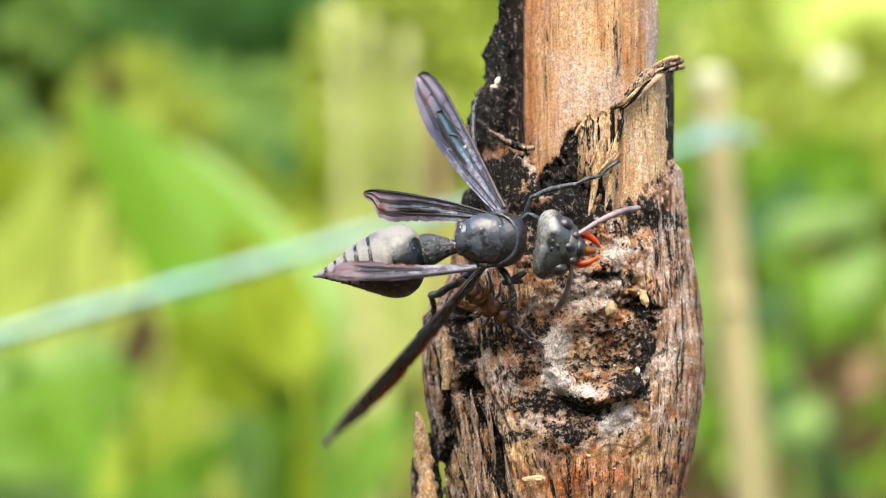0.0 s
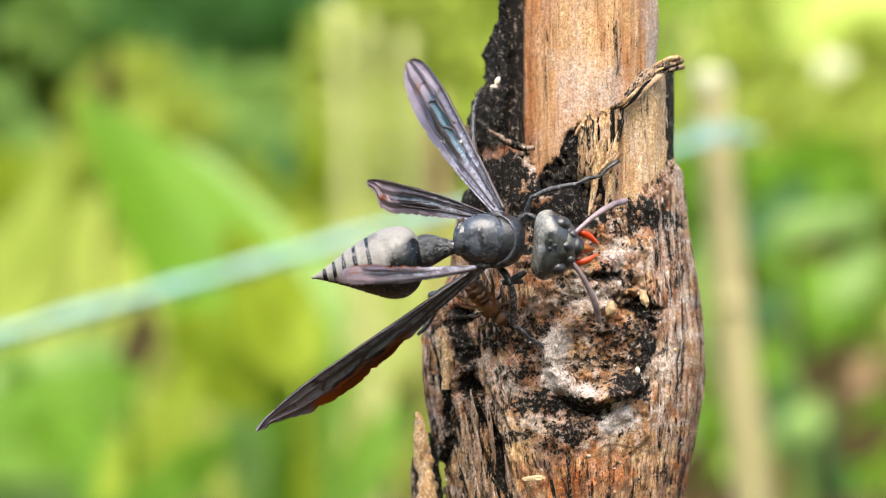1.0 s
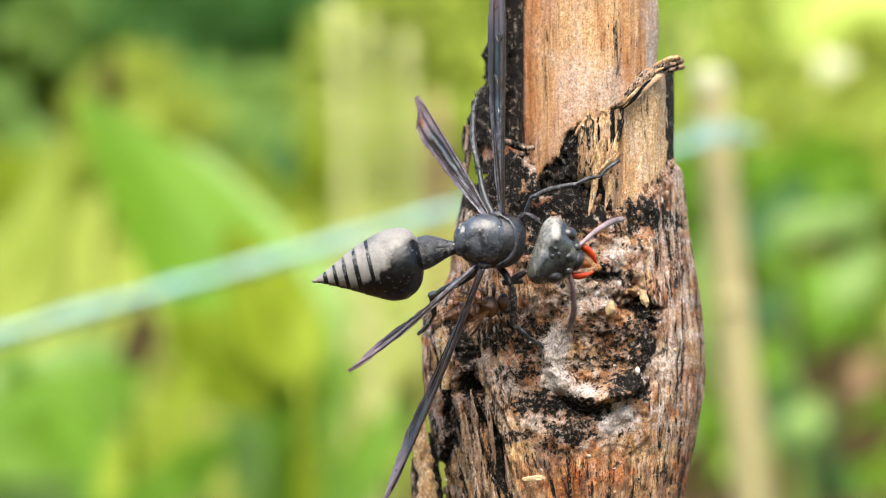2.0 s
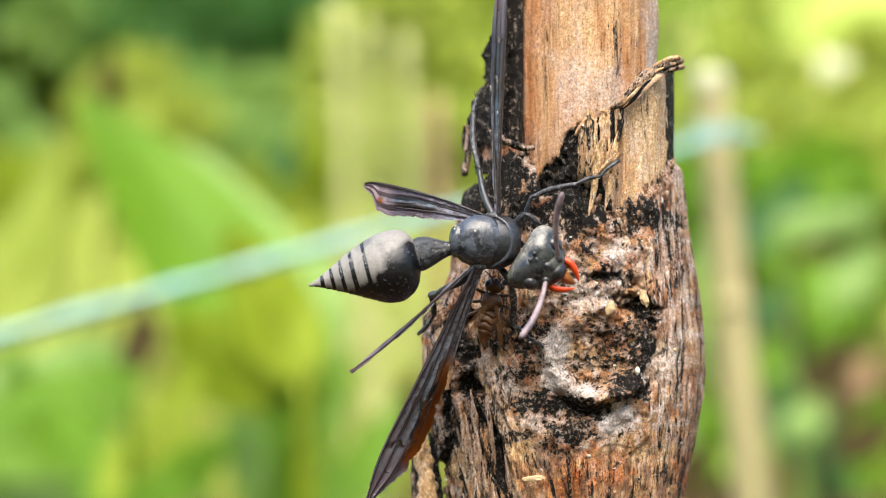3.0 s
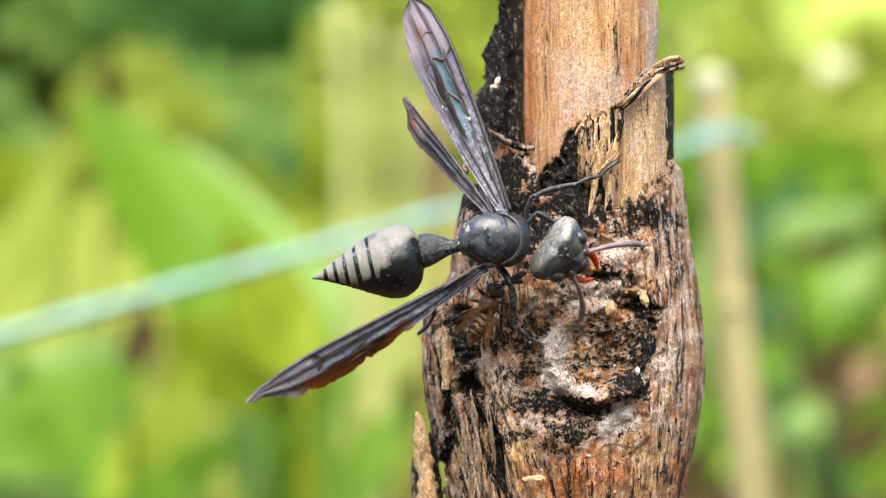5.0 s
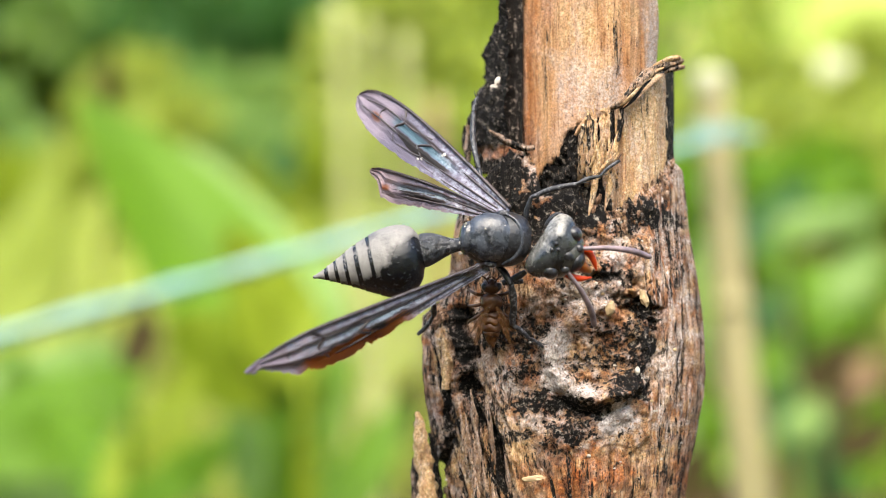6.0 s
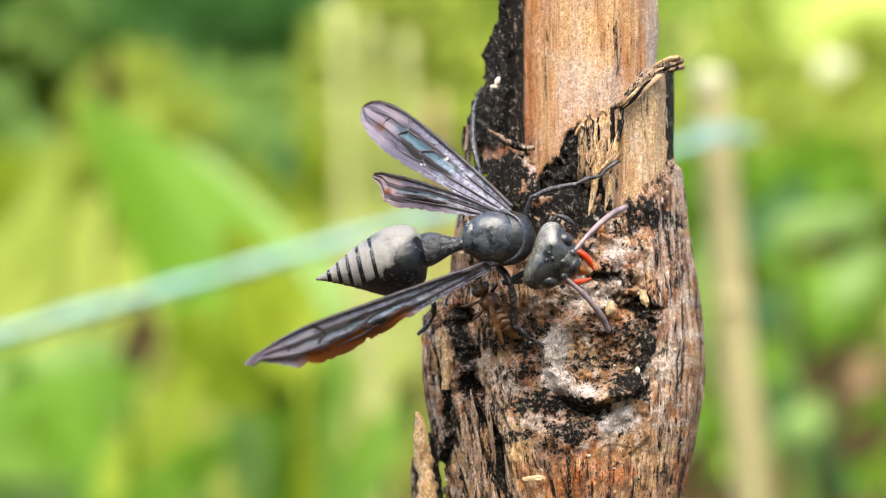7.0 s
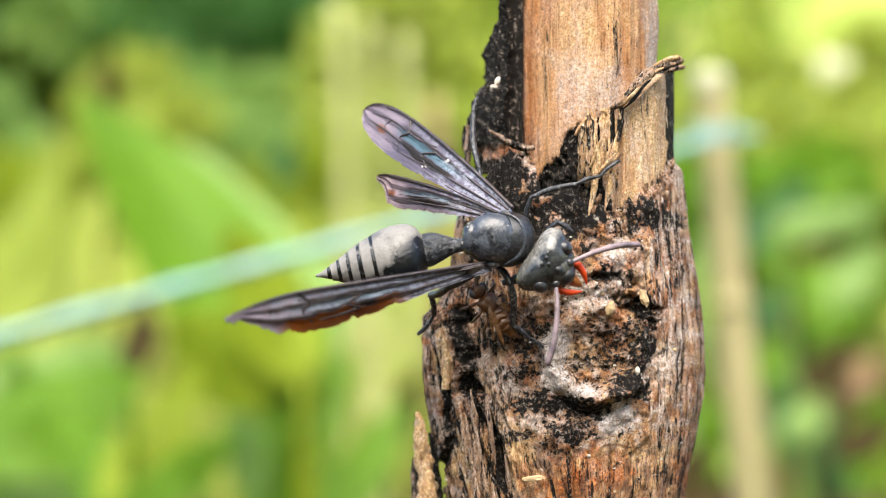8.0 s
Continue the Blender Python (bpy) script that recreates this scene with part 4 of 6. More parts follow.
# wings: span along x, leading edge towards +z
def wing(name, length, label, stops, thin_from, ragged, seed, material, under):
    """A folded membrane with pleats and a torn hind edge, as a thin solid."""
    cols, rows = 120, 60
    u, v = np.meshgrid(np.linspace(0, 1, cols), np.linspace(0, 1, rows), indexing="ij")
    su = [s[0] for s in stops]
    lead = np.interp(u, su, [s[1] for s in stops])
    trail = np.interp(u, su, [s[2] for s in stops])
    tear = ragged * np.clip(fbm(u * 22, u * 0, seed, 5) * 0.7 + np.abs(fbm(u * 70, u * 0 + 3, seed + 9, 3)) * 0.7, 0, 1) * step(0.15, 0.4, u)
    trail = np.minimum(trail + tear, lead - 0.02)
    x = u * length
    z = lead + (trail - lead) * v
    sway = 0.03 * np.sin(u * 7 + seed) * step(0.1, 0.3, u)
    w = np.clip(v + sway, 0, 1)
    rib = np.interp(w, [0, 0.12, 0.28, 0.44, 0.62, 0.82, 1], [0.12, -0.26, 0.10, -0.12, 0.18, -0.06, 0.10])
    y = rib * step(0.08, 0.4, u) - 0.35 * np.sin(math.pi * v) * (1 - step(0.15, 0.45, u)) * (1 - 0.55 * step(0.68, 0.85, u)) + 0.12 * fbm(u * 14, v * 4, seed + 5, 3) - 0.9 * u * u + 0.5 * u
    # Shade in the folds is painted as black bands, the teal sheen as a stripe.
    spindle = np.clip(np.sin(math.pi * np.clip((u - 0.30) / 0.45, 0, 1)), 0, 1)
    groove = np.maximum.reduce([np.exp(-((w - 0.28) / 0.042) ** 2) * step(0.28, 0.42, u) * (1 - step(0.68, 0.76, u)),
                                step(0.53, 0.56, w) * (1 - step(0.55 + 0.19 * spindle, 0.58 + 0.19 * spindle, w)) * step(0.1, 0.5, spindle)])
    teal = step(0.32, 0.37, w) * (1 - step(0.50, 0.55, w)) * step(0.28, 0.42, u) * (1 - step(0.72, 0.8, u))
    dust = np.clip((1 - step(0.28, 0.52, u + 0.2 * fbm(u * 12, v * 5, seed + 6, 3))) + 0.5 * (1 - step(0.15, 0.3, w)) * (1 - step(0.6, 0.8, u)), 0, 1)
    top = np.stack([x, y - 0.03, z], -1).reshape(-1, 3)
    low = np.stack([x, y + 0.03, z], -1).reshape(-1, 3)
    k = cols * rows
    faces = grid_faces(cols, rows)
    faces = faces + [tuple(q + k for q in f[::-1]) for f in faces]
    loop = [i * rows for i in range(cols)] + [(cols - 1) * rows + j for j in range(1, rows)] + [i * rows + rows - 1 for i in range(cols - 2, -1, -1)] + [j for j in range(rows - 2, 0, -1)]
    for a, b in zip(loop, loop[1:] + loop[:1]):
        faces.append((a, b, b + k, a + k))
    tip = step(0.70, 0.80, u)
    thin = step(thin_from, thin_from + 0.08, v + 0.2 * fbm(u * 9, v * 4, seed + 3, 3)) * step(0.28, 0.42, u) * (1 - step(0.76, 0.84, u))
    window = np.exp(-(((u - 0.84) / 0.035) ** 2 + ((v - 0.62) / 0.10) ** 2) ** 2) * (under <= 0)
    near, far = (np.maximum(thin * share, 0.8 * window) for share in (1 if under <= 0 else 0.1, 1 if under >= 0 else 0.1))
    # On the torn wing, far-side dust and tip are widened to paint out shade.
    masks = {"tip": (tip, np.maximum(tip, 0.75 * step(0.55, 0.72, u) + 0.3 * (w < 0.6)) if under > 0 else tip), "groove": (groove * (1 - near), groove * (1 - far)), "teal": (teal, teal), "dust": (dust * (0.45 if under > 0 else 1), np.maximum(dust, 1.0 * (w < 0.60) * (u < 0.84)) if under > 0 else dust), "membrane": (near, far)}
    ob = mesh_object(name, (np.concatenate([top, low]) * MM).tolist(), faces, material, wasp, label, attributes={key: np.concatenate([a.ravel(), b.ravel()]) for key, (a, b) in masks.items()})

    def on(uu, vv):
        i, j = min(int(round(uu * (cols - 1))), cols - 1), min(int(round(vv * (rows - 1))), rows - 1)
        return tuple(top[i * rows + j] + np.array([0, 0.03, 0]))

    return ob, on


def veins(ob, on, lines):
    for width, path in lines:
        line = bend([on(*p) for p in path], 10)
        part("vein", tube_mesh(line, taper([width * 1.25, width * 1.25, width * 0.8], len(line)), 6), VEIN, ob)


FORE = [(0, 0.75, -0.75), (0.08, 1.0, -1.0), (0.25, 1.6, -1.8), (0.45, 2.0, -2.5), (0.62, 2.2, -2.85), (0.75, 2.3, -2.85), (0.85, 2.15, -2.6), (0.93, 1.65, -2.0), (0.975, 1.0, -1.3), (1, 0.1, -0.5)]
FORE_TORN = [(0, 0.6, -0.6), (0.08, 0.75, -0.8), (0.25, 1.0, -1.45), (0.45, 1.35, -2.4), (0.62, 1.6, -3.1), (0.75, 1.7, -3.1), (0.85, 1.5, -2.3), (0.93, 1.0, -1.2), (0.975, 0.55, -0.5), (1, 0.1, -0.1)]
HIND = [(0, 0.45, -0.45), (0.1, 0.7, -0.6), (0.3, 1.1, -1.2), (0.55, 1.35, -1.9), (0.75, 1.35, -2.3), (0.86, 1.25, -2.1), (0.93, 1.1, -0.4), (1, 0.7, 0.1)]
FORE_VEINS = [(0.17, ((0.0, 0.12), (0.2, 0.06), (0.5, 0.04), (0.76, 0.04), (0.9, 0.05))), (0.12, ((0.02, 0.4), (0.25, 0.36), (0.5, 0.34), (0.74, 0.22))),
              (0.10, ((0.05, 0.7), (0.3, 0.68), (0.52, 0.72))), (0.12, ((0.5, 0.34), (0.56, 0.55), (0.52, 0.72), (0.66, 0.8))), (0.08, ((0.04, 0.9), (0.3, 0.92), (0.5, 0.9))),
              (0.13, ((0.74, 0.06), (0.70, 0.3), (0.72, 0.5), (0.69, 0.8))), (0.10, ((0.72, 0.3), (0.82, 0.3), (0.95, 0.4))), (0.10, ((0.7, 0.6), (0.82, 0.6), (0.94, 0.7))),
              (0.12, ((0.52, 0.2), (0.62, 0.3), (0.7, 0.3))), (0.09, ((0.82, 0.3), (0.84, 0.45), (0.82, 0.6)))]
HIND_VEINS = [(0.12, ((0.0, 0.1), (0.3, 0.06), (0.7, 0.05), (0.95, 0.08))), (0.09, ((0.05, 0.5), (0.35, 0.42), (0.8, 0.4))), (0.08, ((0.1, 0.8), (0.4, 0.72), (0.8, 0.75))), (0.07, ((0.45, 0.42), (0.6, 0.55), (0.78, 0.58)))]
FORE_L, FORE_R, HIND_L = 26.5, 31.0, 17.5
forewing_left, at_left = wing("forewing", FORE_L, "smoky violet-brown folded fore wing", FORE, 1.2, 0.28, 210, WING, -1)
veins(forewing_left, at_left, FORE_VEINS)
forewing_right, at_right = wing("forewing", FORE_R, "smoky violet-brown fore wing with a torn edge", FORE_TORN, 0.62, 1.2, 230, STEEL_WING, 1)
veins(forewing_right, at_right, FORE_VEINS)
hindwing_left, at_hind = wing("hindwing", HIND_L, "short frayed brown hind wing", HIND, 0.9, 0.6, 250, HIND_WING, -1)
veins(hindwing_left, at_hind, HIND_VEINS)
hindwing_right, at_hind = wing("hindwing", 18.4, "short frayed brown hind wing", HIND, 0.80, 0.7, 270, HIND_WING, 0)
veins(hindwing_right, at_hind, HIND_VEINS)
for u, v, r in ((0.5, 0.75, 0.3), (0.52, 0.78, 0.2), (0.42, 0.3, 0.25), (0.43, 0.36, 0.2), (0.3, 0.4, 0.1), (0.25, 0.2, 0.1)):
    p = at_left(u, v)
    part("dust_grain", ellipsoid(p, (r, r * 0.3, r * 0.7), 8, 6), WHITE_CHIP, forewing_left)


# legs: each in its joints
def leg(points, widths, label=""):
    holder = None
    for i in range(len(points) - 1):
        a, b = Vector(points[i]), Vector(points[i + 1])
        sag = (b - a).cross(Vector((0, 1, 0))).normalized() * (b - a).length * 0.05
        line = bend([a, a.lerp(b, 0.5) + sag, b], 6)
        w = widths[i]
        bm = tube_mesh(line, taper([w * 0.7, w, w * 0.95, w * 0.75], len(line)), 8, 1, 0.25)
        if i >= 1:
            for k in range(5):
                p = line[2 + 2 * k]
                out = (Vector((math.sin(2.4 * k + i), -0.6, math.cos(2.4 * k + i)))).normalized()
                spine = tube_mesh([p, p + out * 0.0004 + (b - a).normalized() * 0.0003, p + out * 0.0006 + (b - a).normalized() * 0.0007], [0.00006, 0.00005, 0.00002], 5)
                part("bristle", spine, BLACK, holder)
        if holder is None:
            holder = part("leg", bm, BLACK, wasp, label)
        else:
            part("tibia" if i == 1 else "tarsus", bm, LEG_BLACK, holder)
    return holder


leg([(9.26, 6.00, 3.11), (9.88, 5.60, 5.76), (14.88, 4.60, 7.25), (17.56, 5.00, 8.15), (19.79, 5.20, 9.93)], [0.3, 0.34, 0.26, 0.22], "dusty black middle leg laid on the post")
leg([(5.97, 1.50, 2.86), (4.06, 6.00, 8.95), (3.47, 9.00, 15.50), (3.93, 9.50, 17.34)], [0.4, 0.36, 0.26], "long black hind leg along the post's edge")
leg([(5.97, 1.50, -1.80), (7.50, 0.80, -3.97), (7.66, 3.60, -8.41), (9.50, 4.20, -9.88), (11.21, 4.40, -10.96)], [0.4, 0.42, 0.28, 0.2], "black middle leg braced on the bark")
leg([(4.10, 1.50, -1.80), (0.38, 4.00, -4.34), (-1.41, 8.00, -5.19), (-1.03, 10.00, -7.56), (-2.87, 12.00, -9.84)], [0.5, 0.5, 0.35, 0.28], "black hind leg hooked over the bark's edge")
leg([(9.06, 1.00, -2.42), (6.59, 1.60, -3.79), (8.80, 2.40, -3.56)], [0.4, 0.35], "folded black front leg")
foreleg = leg([(8.12, 0.80, 2.54), (9.35, 0.50, 3.90), (11.04, 0.90, 2.67)], [0.34, 0.3], "folded black front leg")

# a small amber bee that creeps about beneath the wasp; head towards +x, back towards the lens
BEE_BROWN = plain("dark_amber_chitin", (0.012, 0.005, 0.002), (0.10, 0.036, 0.009), 1500, 0.38, depth=0.0003)
BEE_AMBER = plain("amber_chitin", (0.02, 0.008, 0.002), (0.15, 0.055, 0.011), 1500, 0.36, depth=0.0003)
bee = thing("small_bee", "small amber-brown bee creeping on the bark beneath the wasp", "bee", STAND)
BEE_WING = plain("clear_amber_wing", (0.06, 0.026, 0.008), (0.16, 0.07, 0.02), 900, 0.3, depth=0.0001)
BEE_WING.node_tree.nodes["Principled BSDF"].inputs["Alpha"].default_value = 0.35


def bee_part(name, center, size, material, label="", rough=0.06):
    bm = ellipsoid(center, size, 28, 18)
    for v in bm.verts:
        v.co *= 1 + rough * noise.noise(v.co * 1400)
    return part(name, bm, material, bee, label)


bee_part("thorax", (0, 0, 0), (1.15, 1.05, 1.15), BEE_BROWN, "dark amber thorax with short fuzz", 0.22)
bee_head = bee_part("head", (1.75, 0.1, 0), (0.75, 0.85, 1.1), BEE_BROWN, "", 0.16)
for side in (1, -1):
    part("eye", ellipsoid((1.85, -0.15, 0.8 * side), (0.45, 0.5, 0.35), 14, 10), EYE_BLACK, bee_head)
    line = bend([(2.2, -0.4, 0.3 * side), (2.9, -0.7, 0.7 * side), (3.3, -0.5, 1.4 * side)], 5)
    part("antenna", tube_mesh(line, taper([0.09, 0.1, 0.07], len(line)), 7), BEE_BROWN, bee_head)
    line = bend([(2.3, 0.3, 0.5 * side), (2.7, 0.2, 0.35 * side), (2.9, 0.3, 0.05 * side)], 4)
    part("jaw", tube_mesh(line, taper([0.16, 0.15, 0.04], len(line)), 7), BEE_AMBER, bee_head)
for k, (d, r) in enumerate(((-1.5, 1.05), (-2.1, 1.25), (-2.8, 1.2), (-3.45, 1.0), (-4.05, 0.7), (-4.5, 0.4))):
    bee_part("abdomen_ring", (d, 0.1, 0), (0.66, r * 0.85, r), BEE_AMBER if k in (1, 4) else BEE_BROWN, "dark amber abdomen" if k == 0 else "", 0.16)
for side in (1, -1):
    for k, (reach, drop, width) in enumerate(((4.3, 1.5, 0.75), (3.0, 1.9, 0.5))):
        line = [(-0.3 - reach * u, -1.0 - 0.2 * math.sin(3 * u), (0.5 + drop * u) * side) for u in np.linspace(0, 1, 9)]
        v, f = [], grid_faces(9, 2)
        for layer in (0.0, 0.03):
            for u, p in zip(np.linspace(0, 1, 9), line):
                w = width * math.sin(math.pi * min(1, 0.12 + 0.84 * u)) ** 0.7
                v += [((p[0]) * MM, (p[1] + layer + 0.2 * k) * MM, (p[2] + w * q) * MM) for q in (-0.5, 0.5)]
        f = f + [tuple(q + 18 for q in g[::-1]) for g in f]
        mesh_object("wing", v, f, BEE_WING, bee)
    for k in range(3):
        line = bend([(0.7 - 0.8 * k, 0.5, 0.7 * side), (1.0 - 1.3 * k, -0.1, 1.7 * side), (1.2 - 1.7 * k, 0.9, 2.3 * side), (1.5 - 2.1 * k, 1.3, 2.6 * side)], 5)
        part("leg", tube_mesh(line, taper([0.18, 0.2, 0.16, 0.07], len(line)), 7, 1, 0.2), BEE_BROWN, bee)

# ---- a second insect that flies past ----
flyer = thing("flying_wasp", "small orange-brown wasp in flight", "wasp")
FLYER_BROWN = plain("orange_brown_chitin", (0.18, 0.07, 0.025), (0.42, 0.19, 0.07), 400, 0.45)
CLEAR_WING = plain("clear_brown_wing", (0.30, 0.20, 0.10), (0.5, 0.36, 0.2), 300, 0.3)
CLEAR_WING.node_tree.nodes["Principled BSDF"].inputs["Alpha"].default_value = 0.45
flyer.scale = (1.3, 1.3, 1.3)
part("thorax", ellipsoid((0, 0, 0), (2.4, 2.1, 2.3)), FLYER_BROWN, flyer)
part("head", ellipsoid((3.2, 0, 0.4), (1.2, 1.6, 1.6)), FLYER_BROWN, flyer)
part("abdomen", ellipsoid((-5.2, 0, -1.6), (3.6, 1.9, 2.0)), FLYER_BROWN, flyer, "banded orange-brown abdomen")
for side in (1, -1):
    part("wing", ellipsoid((-1.5, 4.6 * side, 4.0), (1.9, 0.12, 4.4), 16, 10), CLEAR_WING, flyer)
    part("wing", ellipsoid((-7.0, 2.0 * side, 2.4), (5.0, 0.12, 1.6), 16, 10), CLEAR_WING, flyer)
    for k in range(3):
        line = bend([(1.2 - 1.4 * k, 1.0 * side, -1.6), (1.0 - 2.0 * k, 2.2 * side, -3.6), (0.4 - 2.6 * k, 1.8 * side, -6.4)])
        part("leg", tube_mesh(line, taper([0.3, 0.25, 0.15], len(line)), 6), FLYER_BROWN, flyer)


# ---- the garden behind ----
def ground_material():
    """Dark soil, grown over with yellow-green turf away from the bed."""
    n = Nodes("soil_and_turf")
    fine, wide = n.noise(n.coords(), 30, 5, 0.7), n.noise(n.coords(), 1.1, 4, 0.6)
    soil = n.mix(fine, (0.018, 0.010, 0.004), (0.062, 0.038, 0.016))
    turf = n.mix(fine, (0.10, 0.16, 0.02), (0.30, 0.37, 0.06))
    turf = n.mix(n.ramp(wide, (0.40, 0.0), (0.65, 1.0)), turf, (0.36, 0.37, 0.10))
    n.bump(fine, 0.5, 0.02)
    return n.finish(n.mix(n.attribute("turf"), soil, turf), 0.95, Specular_IOR_Level=0.08)


SOIL = ground_material()
GREEN = leaf_material("broad_green_leaf", (0.045, 0.115, 0.006), (0.115, 0.235, 0.008), (0.27, 0.46, 0.02))
YELLOW = leaf_material("yellow_green_leaf", (0.16, 0.225, 0.024), (0.32, 0.375, 0.065), (0.50, 0.57, 0.075))
PALE = leaf_material("pale_green_leaf", (0.10, 0.20, 0.045), (0.22, 0.33, 0.09), (0.34, 0.52, 0.11))
LIME = leaf_material("lime_leaf", (0.145, 0.215, 0.010), (0.24, 0.305, 0.016), (0.36, 0.44, 0.022))
# Two darker leaf greens: the shade of dense growth is put into their colour.
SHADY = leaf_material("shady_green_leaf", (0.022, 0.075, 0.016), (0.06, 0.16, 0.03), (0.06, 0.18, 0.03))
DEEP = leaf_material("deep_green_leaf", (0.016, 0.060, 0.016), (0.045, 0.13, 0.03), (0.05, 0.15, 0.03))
CANE = plain("dry_cane", (0.20, 0.18, 0.075), (0.35, 0.31, 0.145), 40, 0.7, (1, 1, 0.1))
# Dark brown for leaf shapes added where gaps between the plants look dark.
GAP_BROWN = plain("dark_gap_brown", (0.016, 0.014, 0.005), (0.055, 0.042, 0.014), 60, 0.9, Specular_IOR_Level=0.08)
BED_CANE = plain("pale_green_cane", (0.27, 0.29, 0.09), (0.42, 0.43, 0.17), 40, 0.7, (1, 1, 0.1))
DRY = plain("bleached_leaf", (0.34, 0.35, 0.20), (0.50, 0.50, 0.34), 30, 0.8)
STALK = plain("brown_stalk", (0.16, 0.10, 0.05), (0.30, 0.20, 0.10), 40, 0.8, (1, 1, 0.1))
TRUNK = plain("grey_trunk_bark", (0.05, 0.04, 0.03), (0.16, 0.13, 0.10), 12, 0.9, (1, 1, 0.2), 0.01)
CORD = plain("teal_plastic_cord", (0.10, 0.27, 0.25), (0.27, 0.43, 0.40), 120, 0.45)

n = 121
gx, gy = np.meshgrid(np.linspace(-1, 1, n), np.linspace(-1, 1, n), indexing="ij")
gx, gy = np.sign(gx) * np.abs(gx) ** 3 * 400, np.sign(gy) * np.abs(gy) ** 3 * 400
gz = 0.03 * fbm(gx / 0.8, gy / 0.8, 300, 3) * np.exp(-(gx ** 2 + gy ** 2) / 300) + 0.16 * np.clip(gy - 5, 0, 40) * (0.55 + 0.45 * np.tanh(gx / 4)) - 0.012 * np.exp(-(gx ** 2 + gy ** 2) / 0.02)
ground = mesh_object("ground", np.stack([gx, gy, gz], -1).reshape(-1, 3).tolist(), grid_faces(n, n), SOIL, attributes={"turf": np.maximum(step(3.2, 4.6, gy + 1.5 * fbm(gx / 0.9, gy / 0.9, 305, 3)), step(3.6, 4.4, np.abs(gx) + fbm(gx, gy, 306, 3)))})
tagged(ground, "dark garden soil running into yellow-green turf", "ground", kind="structure")


def leaf_points(base, tip, width, arch=0.15, fold=0.25, rows=14, cols=5, seed=0, face=None):
    """A blade from base to tip, arched, folded along its midrib."""
    a, b = Vector(base), Vector(tip)
    along = b - a
    side = along.cross(Vector(face or (0, 0, 1)))
    if side.length < 1e-4:
        side = Vector((1, 0, 0))
    side.normalize()
    up = side.cross(along).normalized()
    verts = []
    for i in range(rows):
        t = i / (rows - 1)
        w = width * (math.sin(math.pi * min(1, 0.06 + 0.94 * t) ** 0.8) ** 0.8) + 0.0015
        c = a + along * t + up * arch * along.length * math.sin(math.pi * t) * 0.5
        for k in range(cols):
            q = 2 * k / (cols - 1) - 1
            wave = 0.08 * w * math.sin(9 * t + seed + 2 * q)
            verts.append(c + side * q * w / 2 + up * (abs(q) * fold * w / 2 + wave))
    faces = [(i * cols + k, i * cols + k + 1, (i + 1) * cols + k + 1, (i + 1) * cols + k) for i in range(rows - 1) for k in range(cols - 1)]
    return [tuple(v) for v in verts], faces


def leaf_part(parent, base, tip, width, material, arch=0.15, seed=0):
    m = parent.matrix_basis.inverted()
    v, f = leaf_points(m @ Vector(base), m @ Vector(tip), width, arch, seed=seed, face=(0.3, 1.0, -0.5))
    ob = mesh_object("leaf", v, f, material, parent)
    rib = [Vector(v[i * 5 + 2]) for i in range(0, 14)]
    part("midrib", tube_mesh(rib, [0.0022 * (1 - 0.8 * i / 13) for i in range(14)], 5), material, ob)
    return ob


def stem_part(parent, points, r0, r1, material, name="stem"):
    m = parent.matrix_basis.inverted()
    line = bend([(m @ Vector(p)) / MM for p in points], 5)
    return part(name, tube_mesh(line, list(np.linspace(r0, r1, len(line))), 8), material, parent)


def leafy(label, foot, leaves, material):
    """A broad-leaved plant: leaves as (base, tip, width)."""
    ob = thing("broad_leaved_plant", label, "plant", pose(*foot, 0.0))
    for i, (base, tip, width, mat) in enumerate(leaves):
        leaf_part(ob, base, tip, width, mat or material, 0.12, i * 1.7)
        mid = Vector(base).lerp(Vector((*foot, 0)), 0.5) + Vector((0, 0.01 * i, 0))
        stem_part(ob, [(foot[0], foot[1], -0.01), mid, base], 0.006, 0.003, material)
    return ob


def foot_of(p):
    return (p[0], p[1])


leafy("tall plant with broad bright green leaves", foot_of((-0.101, 1.047, 0.368)), [
    ((-0.101, 1.047, 0.368), (-0.253, 1.164, 0.536), 0.085, GREEN), ((-0.100, 1.112, 0.349), (-0.194, 1.292, 0.496), 0.080, PALE), ((-0.098, 1.078, 0.348), (-0.093, 1.252, 0.427), 0.05, PALE), ((-0.103, 1.045, 0.346), (-0.171, 1.018, 0.401), 0.06, LIME), ((-0.110, 1.043, 0.324), (-0.076, 1.083, 0.392), 0.05, GREEN)], GREEN)
leafy("low plant with yellow-green leaves", foot_of((-0.198, 0.941, 0.297)), [
    ((-0.198, 0.941, 0.297), (-0.151, 0.983, 0.378), 0.05, LIME), ((-0.205, 0.941, 0.297), (-0.257, 1.078, 0.344), 0.03, GREEN), ((-0.198, 0.940, 0.290), (-0.118, 0.914, 0.350), 0.03, GREEN), ((-0.181, 0.930, 0.382), (-0.176, 0.950, 0.420), 0.024, GAP_BROWN)], GREEN)
leafy("plant with wide pale green leaves", foot_of((-0.363, 1.314, 0.235)), [
    ((-0.372, 1.316, 0.253), (-0.235, 1.323, 0.330), 0.12, PALE), ((-0.363, 1.314, 0.215), (-0.250, 1.267, 0.253), 0.11, PALE), ((-0.380, 1.290, 0.290), (-0.300, 1.200, 0.345), 0.06, GREEN)], PALE)
